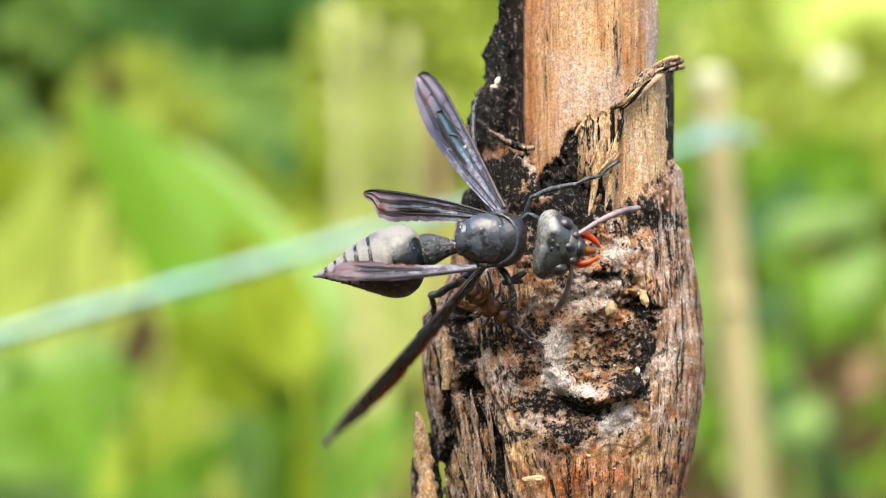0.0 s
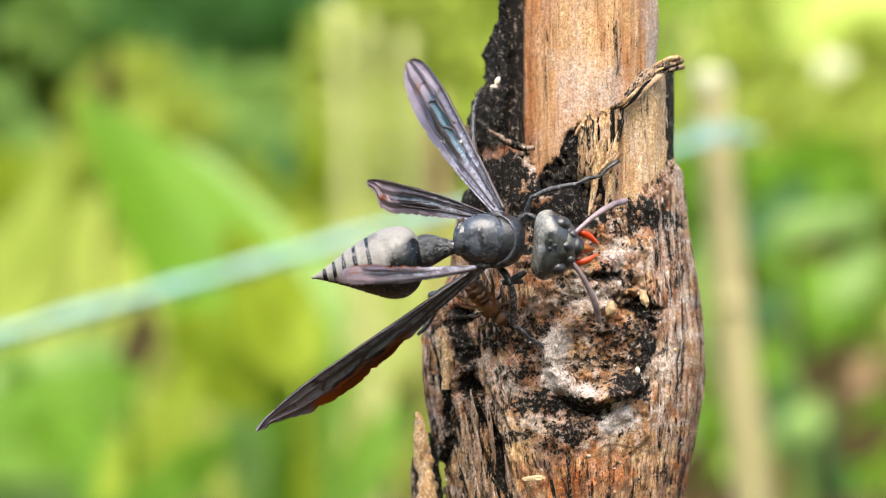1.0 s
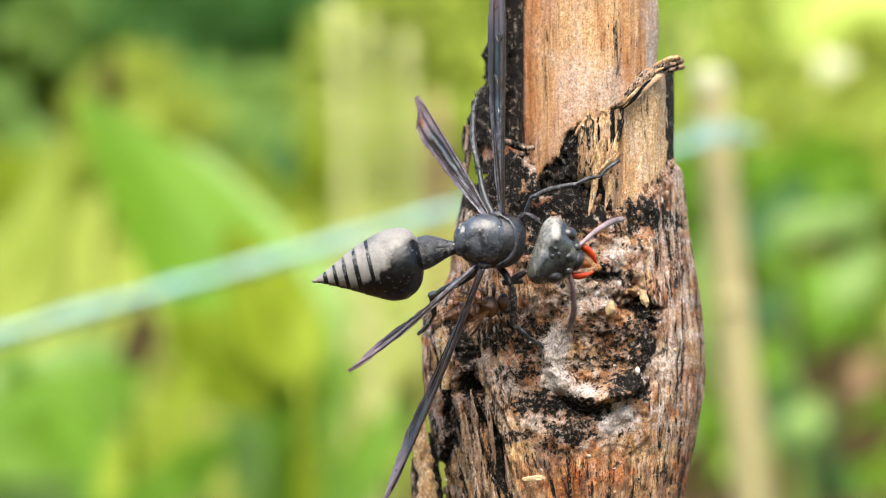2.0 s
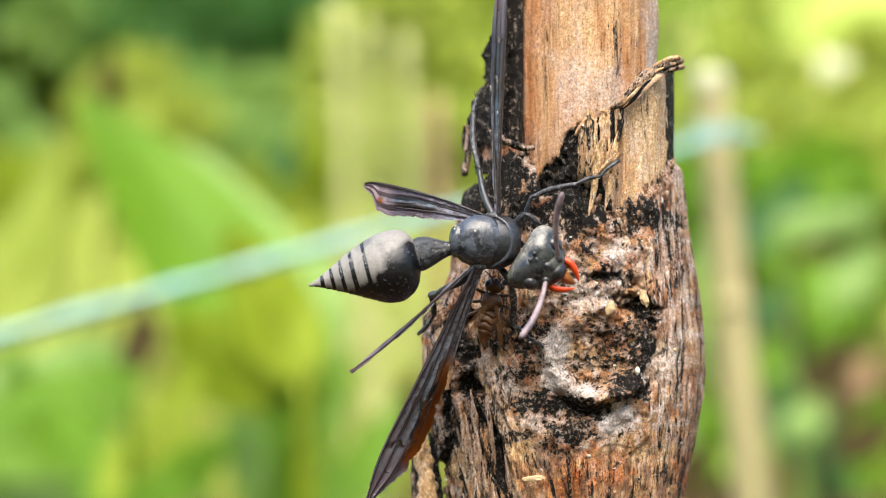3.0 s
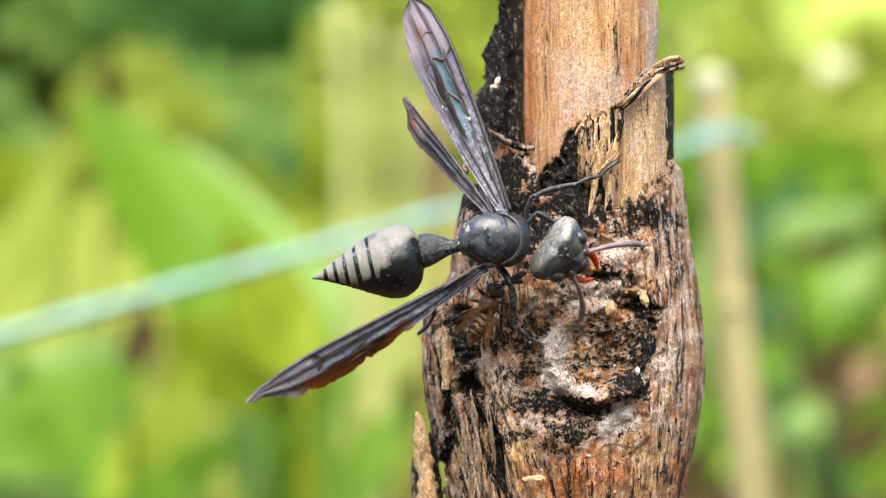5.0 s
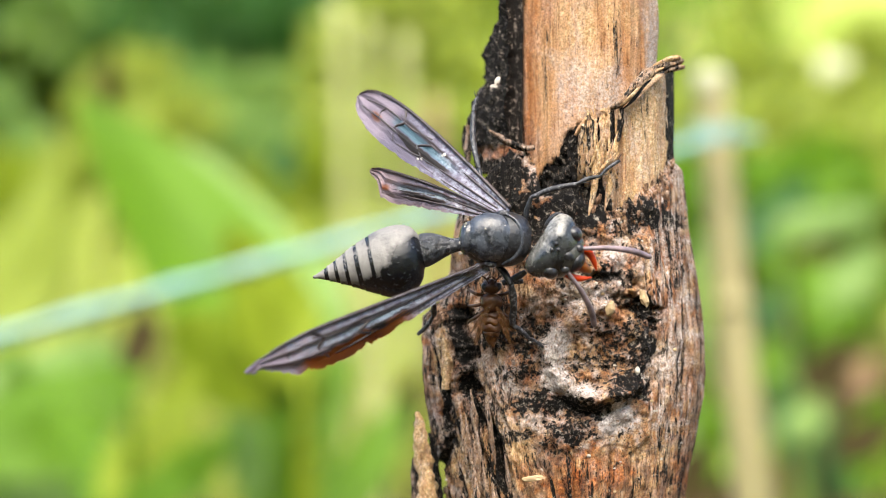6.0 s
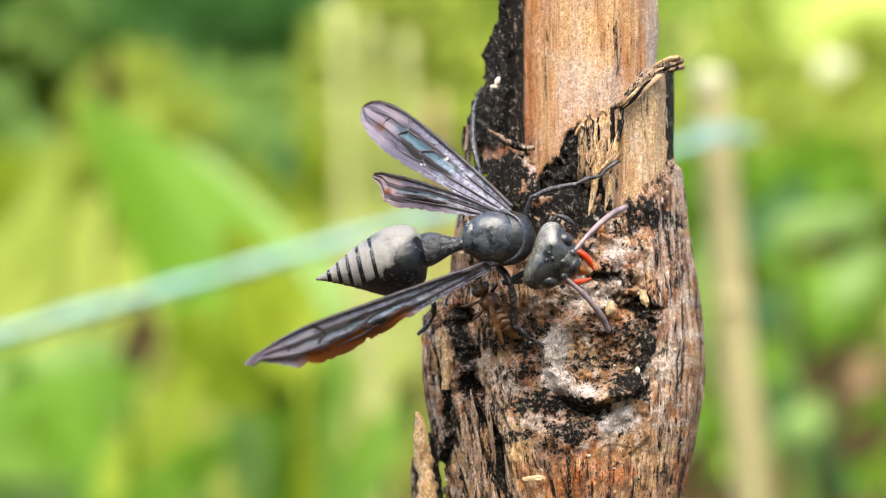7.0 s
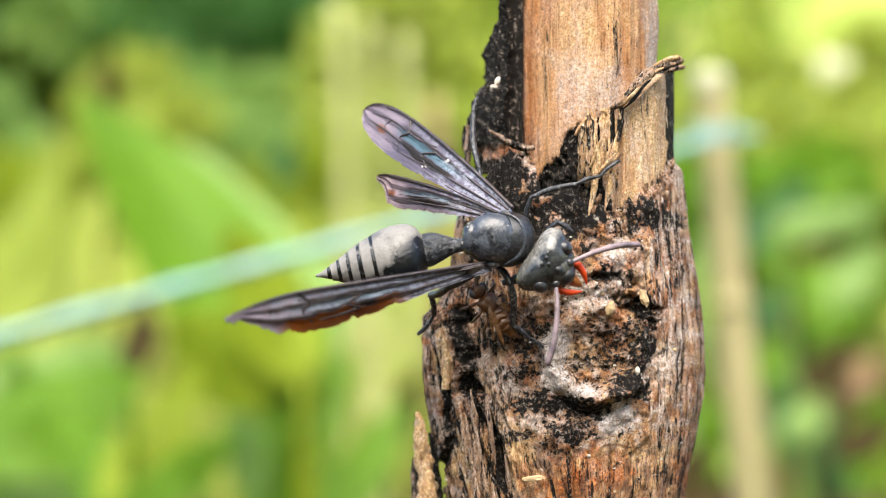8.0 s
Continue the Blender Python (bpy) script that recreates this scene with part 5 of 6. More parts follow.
leafy("plant with green lance-shaped leaves", foot_of((-0.125, 1.311, 0.209)), [
    ((-0.152, 1.311, 0.209), (-0.076, 1.405, 0.319), 0.06, GREEN), ((-0.099, 1.310, 0.200), (-0.030, 1.401, 0.282), 0.05, GREEN), ((-0.125, 1.310, 0.200), (-0.169, 1.319, 0.288), 0.05, PALE)], GREEN)
leafy("plant with yellowing upright leaves", foot_of((-0.460, 1.811, 0.255)), [
    ((-0.460, 1.811, 0.255), (-0.402, 1.834, 0.480), 0.07, YELLOW), ((-0.437, 1.811, 0.255), (-0.364, 1.910, 0.417), 0.06, YELLOW)], YELLOW)
leafy("plant with leaves coloured deep green for shade", foot_of((-0.178, 1.987, 0.367)), [
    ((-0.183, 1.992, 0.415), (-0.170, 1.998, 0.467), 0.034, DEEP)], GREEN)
leafy("plant with leaves coloured deep green for shade", foot_of((0.438, 2.534, 0.078)), [
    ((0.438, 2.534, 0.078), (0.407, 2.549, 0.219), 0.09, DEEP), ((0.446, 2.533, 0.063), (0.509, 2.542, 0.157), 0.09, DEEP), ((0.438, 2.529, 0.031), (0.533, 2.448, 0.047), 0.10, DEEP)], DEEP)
leafy("plant with leaves coloured deep green for shade", foot_of((0.519, 2.196, -0.002)), [
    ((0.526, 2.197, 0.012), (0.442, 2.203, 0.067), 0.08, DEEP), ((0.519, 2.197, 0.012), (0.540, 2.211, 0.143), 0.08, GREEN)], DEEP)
leafy("plant with a broad lime-yellow leaf", foot_of((-0.093, 1.016)), [
    ((-0.088, 1.018, 0.363), (-0.136, 1.028, 0.458), 0.053, LIME),
    ((-0.082, 1.058, 0.366), (-0.115, 1.065, 0.427), 0.022, YELLOW)], LIME)
leafy("plant with wide green leaves over the soil", foot_of((-0.279, 1.180)), [
    ((-0.339, 1.180, 0.281), (-0.208, 1.187, 0.345), 0.076, GREEN),
    ((-0.340, 1.224, 0.318), (-0.241, 1.228, 0.355), 0.037, PALE)], GREEN)
leafy("dark leaf shapes standing in for gaps in the bed", foot_of((-0.037, 1.652)), [
    ((-0.051, 1.653, 0.188), (-0.026, 1.660, 0.260), 0.038, GAP_BROWN),
    ((-0.244, 1.647, 0.134), (-0.228, 1.651, 0.166), 0.032, DEEP)], GAP_BROWN)
leafy("brown leaf shapes standing in for gaps among low greenery", foot_of((0.407, 1.851)), [
    ((0.381, 1.855, 0.200), (0.431, 1.862, 0.265), 0.045, GAP_BROWN),
    ((0.413, 1.849, 0.141), (0.479, 1.852, 0.174), 0.042, GAP_BROWN),
    ((0.363, 1.871, 0.348), (0.425, 1.872, 0.359), 0.020, GAP_BROWN),
    ((0.429, 1.876, 0.203), (0.459, 1.879, 0.239), 0.030, STALK)], GAP_BROWN)
leafy("plant with dark green arching leaves", foot_of((0.352, 1.966)), [
    ((0.321, 1.971, 0.343), (0.408, 1.980, 0.427), 0.047, DEEP),
    ((0.333, 1.963, 0.269), (0.396, 1.966, 0.294), 0.037, DEEP),
    ((0.333, 1.957, 0.207), (0.383, 1.960, 0.244), 0.056, GREEN)], DEEP)
leafy("plant with pale green flat leaves", foot_of((0.388, 1.773)), [
    ((0.331, 1.774, 0.387), (0.439, 1.776, 0.406), 0.034, PALE),
    ((0.348, 1.752, 0.179), (0.382, 1.757, 0.218), 0.040, PALE),
    ((0.286, 1.748, 0.139), (0.331, 1.752, 0.179), 0.040, YELLOW)], PALE)
leafy("dark leaf shape standing in for a gap at the foot of the bed", foot_of((0.202, 1.353)), [
    ((0.188, 1.353, 0.204), (0.211, 1.358, 0.258), 0.030, GAP_BROWN)], GAP_BROWN)
leafy("thin stem with a dark leaf shape standing in for a gap", foot_of((-0.508, 2.788)), [
    ((-0.517, 2.788, 0.463), (-0.500, 2.798, 0.564), 0.039, GAP_BROWN)], GAP_BROWN)
leafy("plant with upright green leaves beside the stake", foot_of((0.30, 2.30)), [
    ((0.300, 2.300, 0.000), (0.305, 2.320, 0.200), 0.075, GREEN), ((0.320, 2.300, 0.050), (0.290, 2.350, 0.280), 0.060, PALE), ((0.310, 2.290, 0.000), (0.360, 2.280, 0.120), 0.070, GREEN), ((0.290, 2.310, 0.120), (0.330, 2.350, 0.330), 0.050, PALE)], GREEN)
leafy("plant with round green leaves", foot_of((0.456, 2.221, 0.233)), [
    ((0.456, 2.221, 0.233), (0.387, 2.237, 0.392), 0.07, GREEN), ((0.463, 2.221, 0.233), (0.540, 2.231, 0.330), 0.06, PALE), ((0.449, 2.218, 0.206), (0.508, 2.139, 0.245), 0.06, GREEN)], GREEN)


def bushy(name, label, category, seed, leaves, height, material, spread=0.16, lean=0.5):
    """One plant: a stem and many lance leaves up its length, as parts."""
    rng = random.Random(seed)
    ob = thing(name, label, category, group="garden plants")
    part("stem", tube_mesh(bend([(0, 0, -20), (6, 4, height * 450), (2, -3, height * 900)], 5), list(np.linspace(0.007, 0.003, 11)), 7), material, ob)
    for i in range(leaves):
        z = height * (0.12 + 0.8 * i / leaves)
        w = rng.uniform(0, 2 * math.pi)
        reach = spread * rng.uniform(0.7, 1.3)
        rise = reach * rng.uniform(-0.2, 1.3) * lean * 2
        v, f = leaf_points((0, 0, z), (reach * math.cos(w), reach * math.sin(w), z + rise), rng.uniform(0.05, 0.09), 0.3, seed=i)
        mesh_object("leaf", v, f, material, ob)
    return ob


kinds = [bushy("garden_plant", "bushy yellow-green garden plant", "plant", 1, 12, 0.55, YELLOW), bushy("garden_plant", "bushy bright green garden plant", "plant", 2, 12, 0.50, GREEN),
         bushy("garden_plant", "pale green garden plant", "plant", 3, 11, 0.6, PALE, 0.2), bushy("garden_plant", "tall yellow-green garden plant", "plant", 4, 14, 0.85, YELLOW, 0.2, 0.8)]
rng = random.Random(11)
spots = []
for row in range(7):
    y = 2.4 + 0.7 * row
    for i in range(13):
        spots.append((-3.4 + 6.8 * (i + rng.uniform(0.1, 0.9)) / 13, y + rng.uniform(-0.2, 0.2)))
used = [False] * 4
for x, y in spots:
    k = rng.choice((0, 0, 1, 2, 3, 3)) if x > -0.4 or y > 2.5 else rng.choice((0, 1, 1, 3))
    if 0.18 < x < 1.1 and y < 4.6:
        continue
    if y > 3.4 and -1.9 < x < -0.07 or y <= 3.4 and -0.66 < x < -0.10:
        continue
    m = pose(x, y, 0.0, 0, 0, rng.uniform(0, 360))
    if used[k]:
        copy_thing(kinds[k], m)
    else:
        kinds[k].matrix_basis = m
        used[k] = True


def leaf_cloud(centers, count, size, seed):
    """Many small leaves round the given balls (x, y, z, radius)."""
    rng = np.random.RandomState(seed)
    verts, faces = [], []
    for cx, cy, cz, r in centers:
        for _ in range(count):
            d = rng.normal(size=3)
            d = d / np.linalg.norm(d) * r * rng.uniform(0.55, 1.08)
            c = np.array([cx, cy, cz]) + d * (1, 1, 0.85)
            t = rng.normal(size=3)
            t = t / np.linalg.norm(t) * size * rng.uniform(0.6, 1.3)
            s = np.cross(t, rng.normal(size=3))
            s = s / (np.linalg.norm(s) + 1e-9) * size * 0.35
            k = len(verts)
            verts += [tuple(c - t / 2), tuple(c + s), tuple(c + t / 2), tuple(c - s)]
            faces.append((k, k + 1, k + 2, k + 3))
    return verts, faces


def bush(x, y, r, height, material, label, seed):
    ob = thing("bush", label, "bush", pose(x, y, 0.0), group="hedge")
    rng = random.Random(seed)
    balls = [(rng.uniform(-r, r) * 0.7, rng.uniform(-r, r) * 0.4, height * rng.uniform(0.2, 0.8), r * rng.uniform(0.4, 0.6)) for _ in range(9)]
    v, f = leaf_cloud(balls, 260, 0.05 + 0.06 * min(1, r), seed)
    mesh_object("foliage", v, f, material, ob)
    for i in range(4):
        b = balls[i]
        part("branch", tube_mesh(bend([(0, 0, -30), (b[0] * 400, b[1] * 400, b[2] * 500), (b[0] * 1000, b[1] * 1000, b[2] * 1000)], 4), list(np.linspace(0.025, 0.008, 9)), 6), TRUNK, ob)
    return ob


for i in range(11):
    x = -5.0 + 0.8 * i
    if x > 0.9:
        continue
    bush(x, 8.4 + 0.6 * math.sin(i * 2.1), 1.1, 1.5 + 0.3 * math.sin(i * 1.3), (YELLOW, PALE, YELLOW, GREEN)[i % 4], "leafy hedge bush in bright green", 400 + i)


def tree(x, y, height, crown, material, label, seed):
    ob = thing("tree", label, "tree", pose(x, y, 0.0), group="far trees")
    rng = random.Random(seed)
    part("trunk", tube_mesh(bend([(0, 0, -50), (60, 30, height * 450), (-40, 60, height * 900)], 6), list(np.linspace(0.16, 0.05, 13)), 10), TRUNK, ob)
    balls = []
    for i in range(16):
        w = rng.uniform(0, 2 * math.pi)
        q = rng.uniform(0.2, 1.0) * crown
        b = (q * math.cos(w), q * math.sin(w), height * rng.uniform(0.3, 1.0), crown * rng.uniform(0.35, 0.55))
        balls.append(b)
        if i < 6:
            part("limb", tube_mesh(bend([(0, 0, height * 450), (b[0] * 600, b[1] * 600, b[2] * 900), (b[0] * 1000, b[1] * 1000, b[2] * 1000)], 4), list(np.linspace(0.06, 0.015, 9)), 6), TRUNK, ob)
    v, f = leaf_cloud(balls, 420, 0.2, seed)
    mesh_object("crown", v, f, material, ob)
    return ob


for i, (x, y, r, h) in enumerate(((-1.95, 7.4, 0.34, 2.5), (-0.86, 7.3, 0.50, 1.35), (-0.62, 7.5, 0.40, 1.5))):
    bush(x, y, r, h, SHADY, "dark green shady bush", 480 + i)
bush(-1.13, 6.8, 0.17, 0.62, YELLOW, "leafy hedge bush in bright green", 598)
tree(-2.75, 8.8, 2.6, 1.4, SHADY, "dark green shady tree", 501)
for i in range(12):
    tree(-15 + 2.6 * i, 26 + 1.5 * math.sin(i), 5.6, 2.2, (PALE, GREEN, YELLOW)[i % 3], "leafy green tree beyond the garden", 510 + i)

# unseen trees added behind the lens: they block low sky and darken reflections
for i in range(9):
    tree(-8 + 2.0 * i, -5.6 + 0.7 * math.sin(i * 2.3), 3.9, 1.7, DEEP, "unseen dark tree added behind the lens to darken reflections", 540 + i)
for i, (x, y, r, h) in enumerate(((0.62, 3.6, 0.22, 0.40), (0.9, 4.2, 0.26, 0.52), (0.45, 4.4, 0.2, 0.38), (1.05, 5.4, 0.3, 0.7), (0.55, 5.6, 0.26, 0.42))):
    bush(x, y, r, h, (GREEN, YELLOW, YELLOW, YELLOW, YELLOW)[i], "low leafy bush on the bank", 560 + i)

for i in range(9):
    bush(-1.55 + 0.19 * i, 5.6 + 0.7 * math.sin(i * 2.7), 0.2, 0.36 + 0.1 * math.sin(i * 1.9), (YELLOW, PALE, LIME, YELLOW)[i % 4], "low bush with yellow-green leaves", 580 + i)

bush(-0.16, 6.7, 0.30, 0.9, YELLOW, "leafy hedge bush in bright green", 595)
bush(-0.62, 6.9, 0.30, 0.5, PALE, "leafy hedge bush in bright green", 596)
bush(0.02, 6.9, 0.30, 0.9, YELLOW, "leafy hedge bush in bright green", 597)

# upright dry canes
for foot_x, foot_y, top, r, mat in ((-0.128, 2.3, 0.62, 0.012, BED_CANE), (-0.0957, 2.45, 0.60, 0.009, BED_CANE), (-0.00626, 2.3, 0.50, 0.013, STALK),
                                    (-0.155, 1.7, 0.36, 0.012, STALK), (-0.0746, 1.85, 0.36, 0.013, BED_CANE), (-0.0534, 2.8, 0.58, 0.012, BED_CANE)):
    ob = thing("cane", "dry upright cane in the garden bed", "cane", pose(foot_x, foot_y, 0.0), group="garden canes")
    part("shaft", tube_mesh(bend([(0, 0, -30), (5, 0, top * 500), (-3, 2, top * 1000)], 6), list(np.linspace(r, r * 0.8, 13)), 8), mat, ob)
    for k in range(3):
        h = top * (0.3 + 0.22 * k)
        part("node", tube_mesh([(0.004, 0, h - 0.006), (0.004, 0, h), (0.004, 0, h + 0.006)], [r * 0.9, r * 1.15, r * 0.9], 8), mat, ob)

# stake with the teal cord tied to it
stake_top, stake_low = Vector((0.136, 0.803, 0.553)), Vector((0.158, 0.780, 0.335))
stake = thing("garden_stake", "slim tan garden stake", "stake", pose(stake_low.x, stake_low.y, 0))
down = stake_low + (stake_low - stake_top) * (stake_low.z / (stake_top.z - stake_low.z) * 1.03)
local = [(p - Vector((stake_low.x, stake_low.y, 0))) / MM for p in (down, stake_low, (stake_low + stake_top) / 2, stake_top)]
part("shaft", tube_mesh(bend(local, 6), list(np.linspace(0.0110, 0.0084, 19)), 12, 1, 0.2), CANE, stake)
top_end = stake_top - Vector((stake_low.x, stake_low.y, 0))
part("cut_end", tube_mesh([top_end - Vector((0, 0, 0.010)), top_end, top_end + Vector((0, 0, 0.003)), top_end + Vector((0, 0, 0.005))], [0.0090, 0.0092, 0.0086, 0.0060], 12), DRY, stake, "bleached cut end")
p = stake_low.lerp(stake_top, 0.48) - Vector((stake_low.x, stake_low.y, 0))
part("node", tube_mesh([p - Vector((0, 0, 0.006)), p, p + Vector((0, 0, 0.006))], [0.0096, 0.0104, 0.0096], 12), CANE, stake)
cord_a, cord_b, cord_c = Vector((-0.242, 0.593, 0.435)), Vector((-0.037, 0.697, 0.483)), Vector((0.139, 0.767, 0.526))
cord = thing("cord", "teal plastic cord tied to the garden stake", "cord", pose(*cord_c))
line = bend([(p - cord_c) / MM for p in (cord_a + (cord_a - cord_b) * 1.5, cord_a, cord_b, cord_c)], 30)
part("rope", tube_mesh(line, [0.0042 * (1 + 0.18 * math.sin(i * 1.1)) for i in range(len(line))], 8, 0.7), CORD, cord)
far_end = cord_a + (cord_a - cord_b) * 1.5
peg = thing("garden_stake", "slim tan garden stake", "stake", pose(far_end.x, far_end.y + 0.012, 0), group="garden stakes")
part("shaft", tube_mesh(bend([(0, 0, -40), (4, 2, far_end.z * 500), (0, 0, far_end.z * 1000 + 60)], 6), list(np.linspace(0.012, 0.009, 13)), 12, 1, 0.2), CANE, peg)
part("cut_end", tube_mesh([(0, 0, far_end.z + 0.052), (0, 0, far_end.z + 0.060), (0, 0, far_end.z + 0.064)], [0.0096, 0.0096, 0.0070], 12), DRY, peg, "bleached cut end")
wrap = [Vector((0.018 * math.cos(w), 0.018 * math.sin(w) + 0.014, 0.0008 * w)) for w in np.linspace(-2, 5, 50)]
part("knot", tube_mesh(wrap, [0.0013] * 50, 6), CORD, cord)

pale = thing("dry_leaf", "bleached dry leaf caught in the bank's turf", "leaf", pose(*(1.033, 5.052, 0.498)))
v, f = leaf_points((-0.05, 0, 0), (0.05, 0.02, 0.02), 0.06, 0.2, face=(0, 1, -0.3))
mesh_object("blade", v, f, DRY, pale)

# low grass and weeds
rng = np.random.RandomState(77)
verts, faces = [], []
for i in range(16000):
    y = 1.4 + 7.0 * rng.rand() ** 1.2
    x = rng.uniform(-3.8, 3.8)
    h, w = rng.uniform(0.05, 0.22), rng.uniform(0.003, 0.007)
    if y < 4.0 and 0.12 < x < 1.3 and rng.rand() < 0.85:
        continue
    b = rng.uniform(0, 2 * math.pi)
    dx, dy = math.cos(b) * h * 0.5, math.sin(b) * h * 0.5
    k = len(verts)
    verts += [(x - w, y, -0.02), (x + w, y, -0.02), (x + dx * 0.4 + w * 0.7, y + dy * 0.4, h * 0.6), (x + dx * 0.4 - w * 0.7, y + dy * 0.4, h * 0.6), (x + dx, y + dy, h)]
    faces += [(k, k + 1, k + 2, k + 3), (k + 3, k + 2, k + 4)]
grass = mesh_object("grass", verts, faces, YELLOW)
tagged(grass, "low yellow-green grass and weeds", "grass", kind="stuff")

# ---- what moves ----
CAMERA_WARD = Vector((0, -1, 0))


def wing_pose(x, z, turn, rise, twist, depth=-1.0):
    """turn: in the plane facing the lens; rise: towards the lens; twist: leading edge towards the lens."""
    a, e, w = radians(turn), radians(rise), radians(twist)
    span = Vector((math.cos(a) * math.cos(e), -math.sin(e), math.sin(a) * math.cos(e)))
    near = (CAMERA_WARD - span * CAMERA_WARD.dot(span)).normalized()
    lead = span.cross(near)
    if lead.x < 0:
        lead = -lead
    chord = lead * math.cos(w) + near * math.sin(w)
    m = Matrix((span, chord.cross(span), chord)).transposed().to_4x4()
    m.translation = Vector((x, depth, z)) * MM
    return m


def feeler_pose(base, turn, rise, flip):
    a, e = radians(turn), radians(rise)
    span = Vector((math.cos(a) * math.cos(e), -math.sin(e), math.sin(a) * math.cos(e)))
    near = (CAMERA_WARD - span * CAMERA_WARD.dot(span)).normalized()
    side = span.cross(near) * flip
    m = Matrix((span, side.cross(span), side)).transposed().to_4x4()
    m.translation = Vector(base) * MM
    return m


def motions():
    walk(thorax, [(t, pose(x * MM, 0, z * MM, 0, 4, 0)) for t, x, z in (
        (0, 5.19, 1.05), (0.5, 5.13, 1.05), (1, 5.00, 0.99), (1.5, 5.19, 0.99), (1.7, 5.19, 0.99), (2.8, 4.57, 0.86), (3.5, 4.57, 0.86), (4, 4.82, 0.86), (4.5, 5.43, 0.99), (5.8, 5.68, 1.11), (6.5, 5.81, 1.17), (7, 5.93, 1.24), (8, 5.99, 1.11))])
    walk(abdomen, [(t, pose(x * MM, 0, z * MM, 0, -lean, 0)) for t, x, z, lean in (
        (0, 1.73, 0.31, 11.7), (0.5, 1.67, 0.31, 11.9), (1, 1.54, 0.25, 12.1), (1.5, 1.73, 0.25, 12.6),
        (2.8, 1.11, 0.12, 14.5), (3.5, 1.11, 0.12, 14.8), (4, 1.16, 0.12, 14.8), (4.5, 1.43, 0.25, 12.8),
        (6, 1.66, 0.45, 12.6), (6.5, 1.75, 0.50, 13.4), (7, 1.90, 0.56, 13.8), (7.5, 1.95, 0.50, 13.1),
        (8, 2.0, 0.44, 12.1))])
    walk(head, [(t, pose(x * MM, y * MM, z * MM) @ pose(0, 0, 0, 0, lean, 0) @ pose(0, 0, 0, 0, 0, nod)) for t, x, y, z, lean, nod in (
        (0, 11.99, -1.60, 0.40, 8, 0), (0.5, 11.56, -1.60, 0.27, 10, 0), (0.9, 11.69, -1.60, 0.34, 6, 0), (1, 11.75, -1.60, 0.41, 5, 0),
        (1.3, 11.99, -1.60, 0.21, 8, 11), (1.5, 12.05, -1.60, 0.03, 10, 14), (1.7, 12.29, -1.60, -0.05, 14, 14), (2.2, 11.31, -1.60, -0.62, 22, 0),
        (2.8, 10.27, -1.60, -1.19, 29, -6), (3, 10.15, -1.60, -1.19, 32, -8), (3.2, 10.15, -1.60, -1.19, 32, -8), (3.5, 9.97, -1.60, -0.64, 29, -6),
        (3.8, 10.75, -1.60, -0.47, 31, 2), (4, 11.17, -1.60, -0.47, 33, 14), (4.2, 11.65, -1.60, -0.47, 33, 18), (4.5, 12.38, -1.60, -0.78, 34, 20),
        (4.7, 12.62, -1.60, -0.47, 33, 18), (5.2, 12.50, -1.60, -0.17, 32, 12), (5.8, 12.38, -1.60, 0.08, 31, 2), (6, 12.14, -1.60, 0.07, 33, 0),
        (6.2, 12.08, -1.60, -0.11, 32, 0), (6.4, 11.67, -1.60, -0.45, 27, 0), (6.6, 11.43, -1.60, -0.74, 22, 0), (6.8, 11.67, -1.60, -0.85, 20, 0),
        (7, 11.49, -1.60, -0.92, 21, 0), (7.2, 11.79, -1.60, -0.98, 22, 0), (7.3, 11.42, -1.60, -1.31, 30, 0), (7.5, 11.42, -1.60, -1.37, 31, 0),
        (7.7, 11.17, -1.60, -1.50, 33, 0), (8, 11.11, -1.60, -1.44, 33, 0))])
    walk(antenna_left, [(t, feeler_pose((2.15, -1.4, 1.35), turn, rise, -1)) for t, turn, rise in (
        (0, 30.9, -25.4), (0.5, 41.9, -29.2), (1, 36.1, -33.4), (1.3, 36.4, -30.7), (1.5, 32.4, -29.2), (1.7, 30.0, -31.7),
        (2.2, 66.4, -41.5), (2.8, 112.2, 44.8), (3, 115.8, 41.2), (3.2, 118.4, 37.0), (3.5, 124.4, 53.1), (3.65, 84.5, -33.0),
        (3.8, 61.2, -14.1), (4, 52.9, -13.3), (4.2, 53.6, -12.2), (4.5, 48.1, -23.0), (4.7, 41.6, -25.0), (5.8, 24.9, -20.7),
        (6, 26.2, -22.3), (6.2, 30.2, -17.6), (6.4, 52.5, -14.1), (6.6, 68.3, -27.8), (6.8, 58.6, -25.1), (7, 60.6, -23.8),
        (7.1, 60.7, -22.9), (7.2, 54.3, -17.4), (7.3, 49.4, -19.3), (7.5, 50.3, -19.3), (7.7, 45.9, -19.5), (8, 47.0, -21.8))])
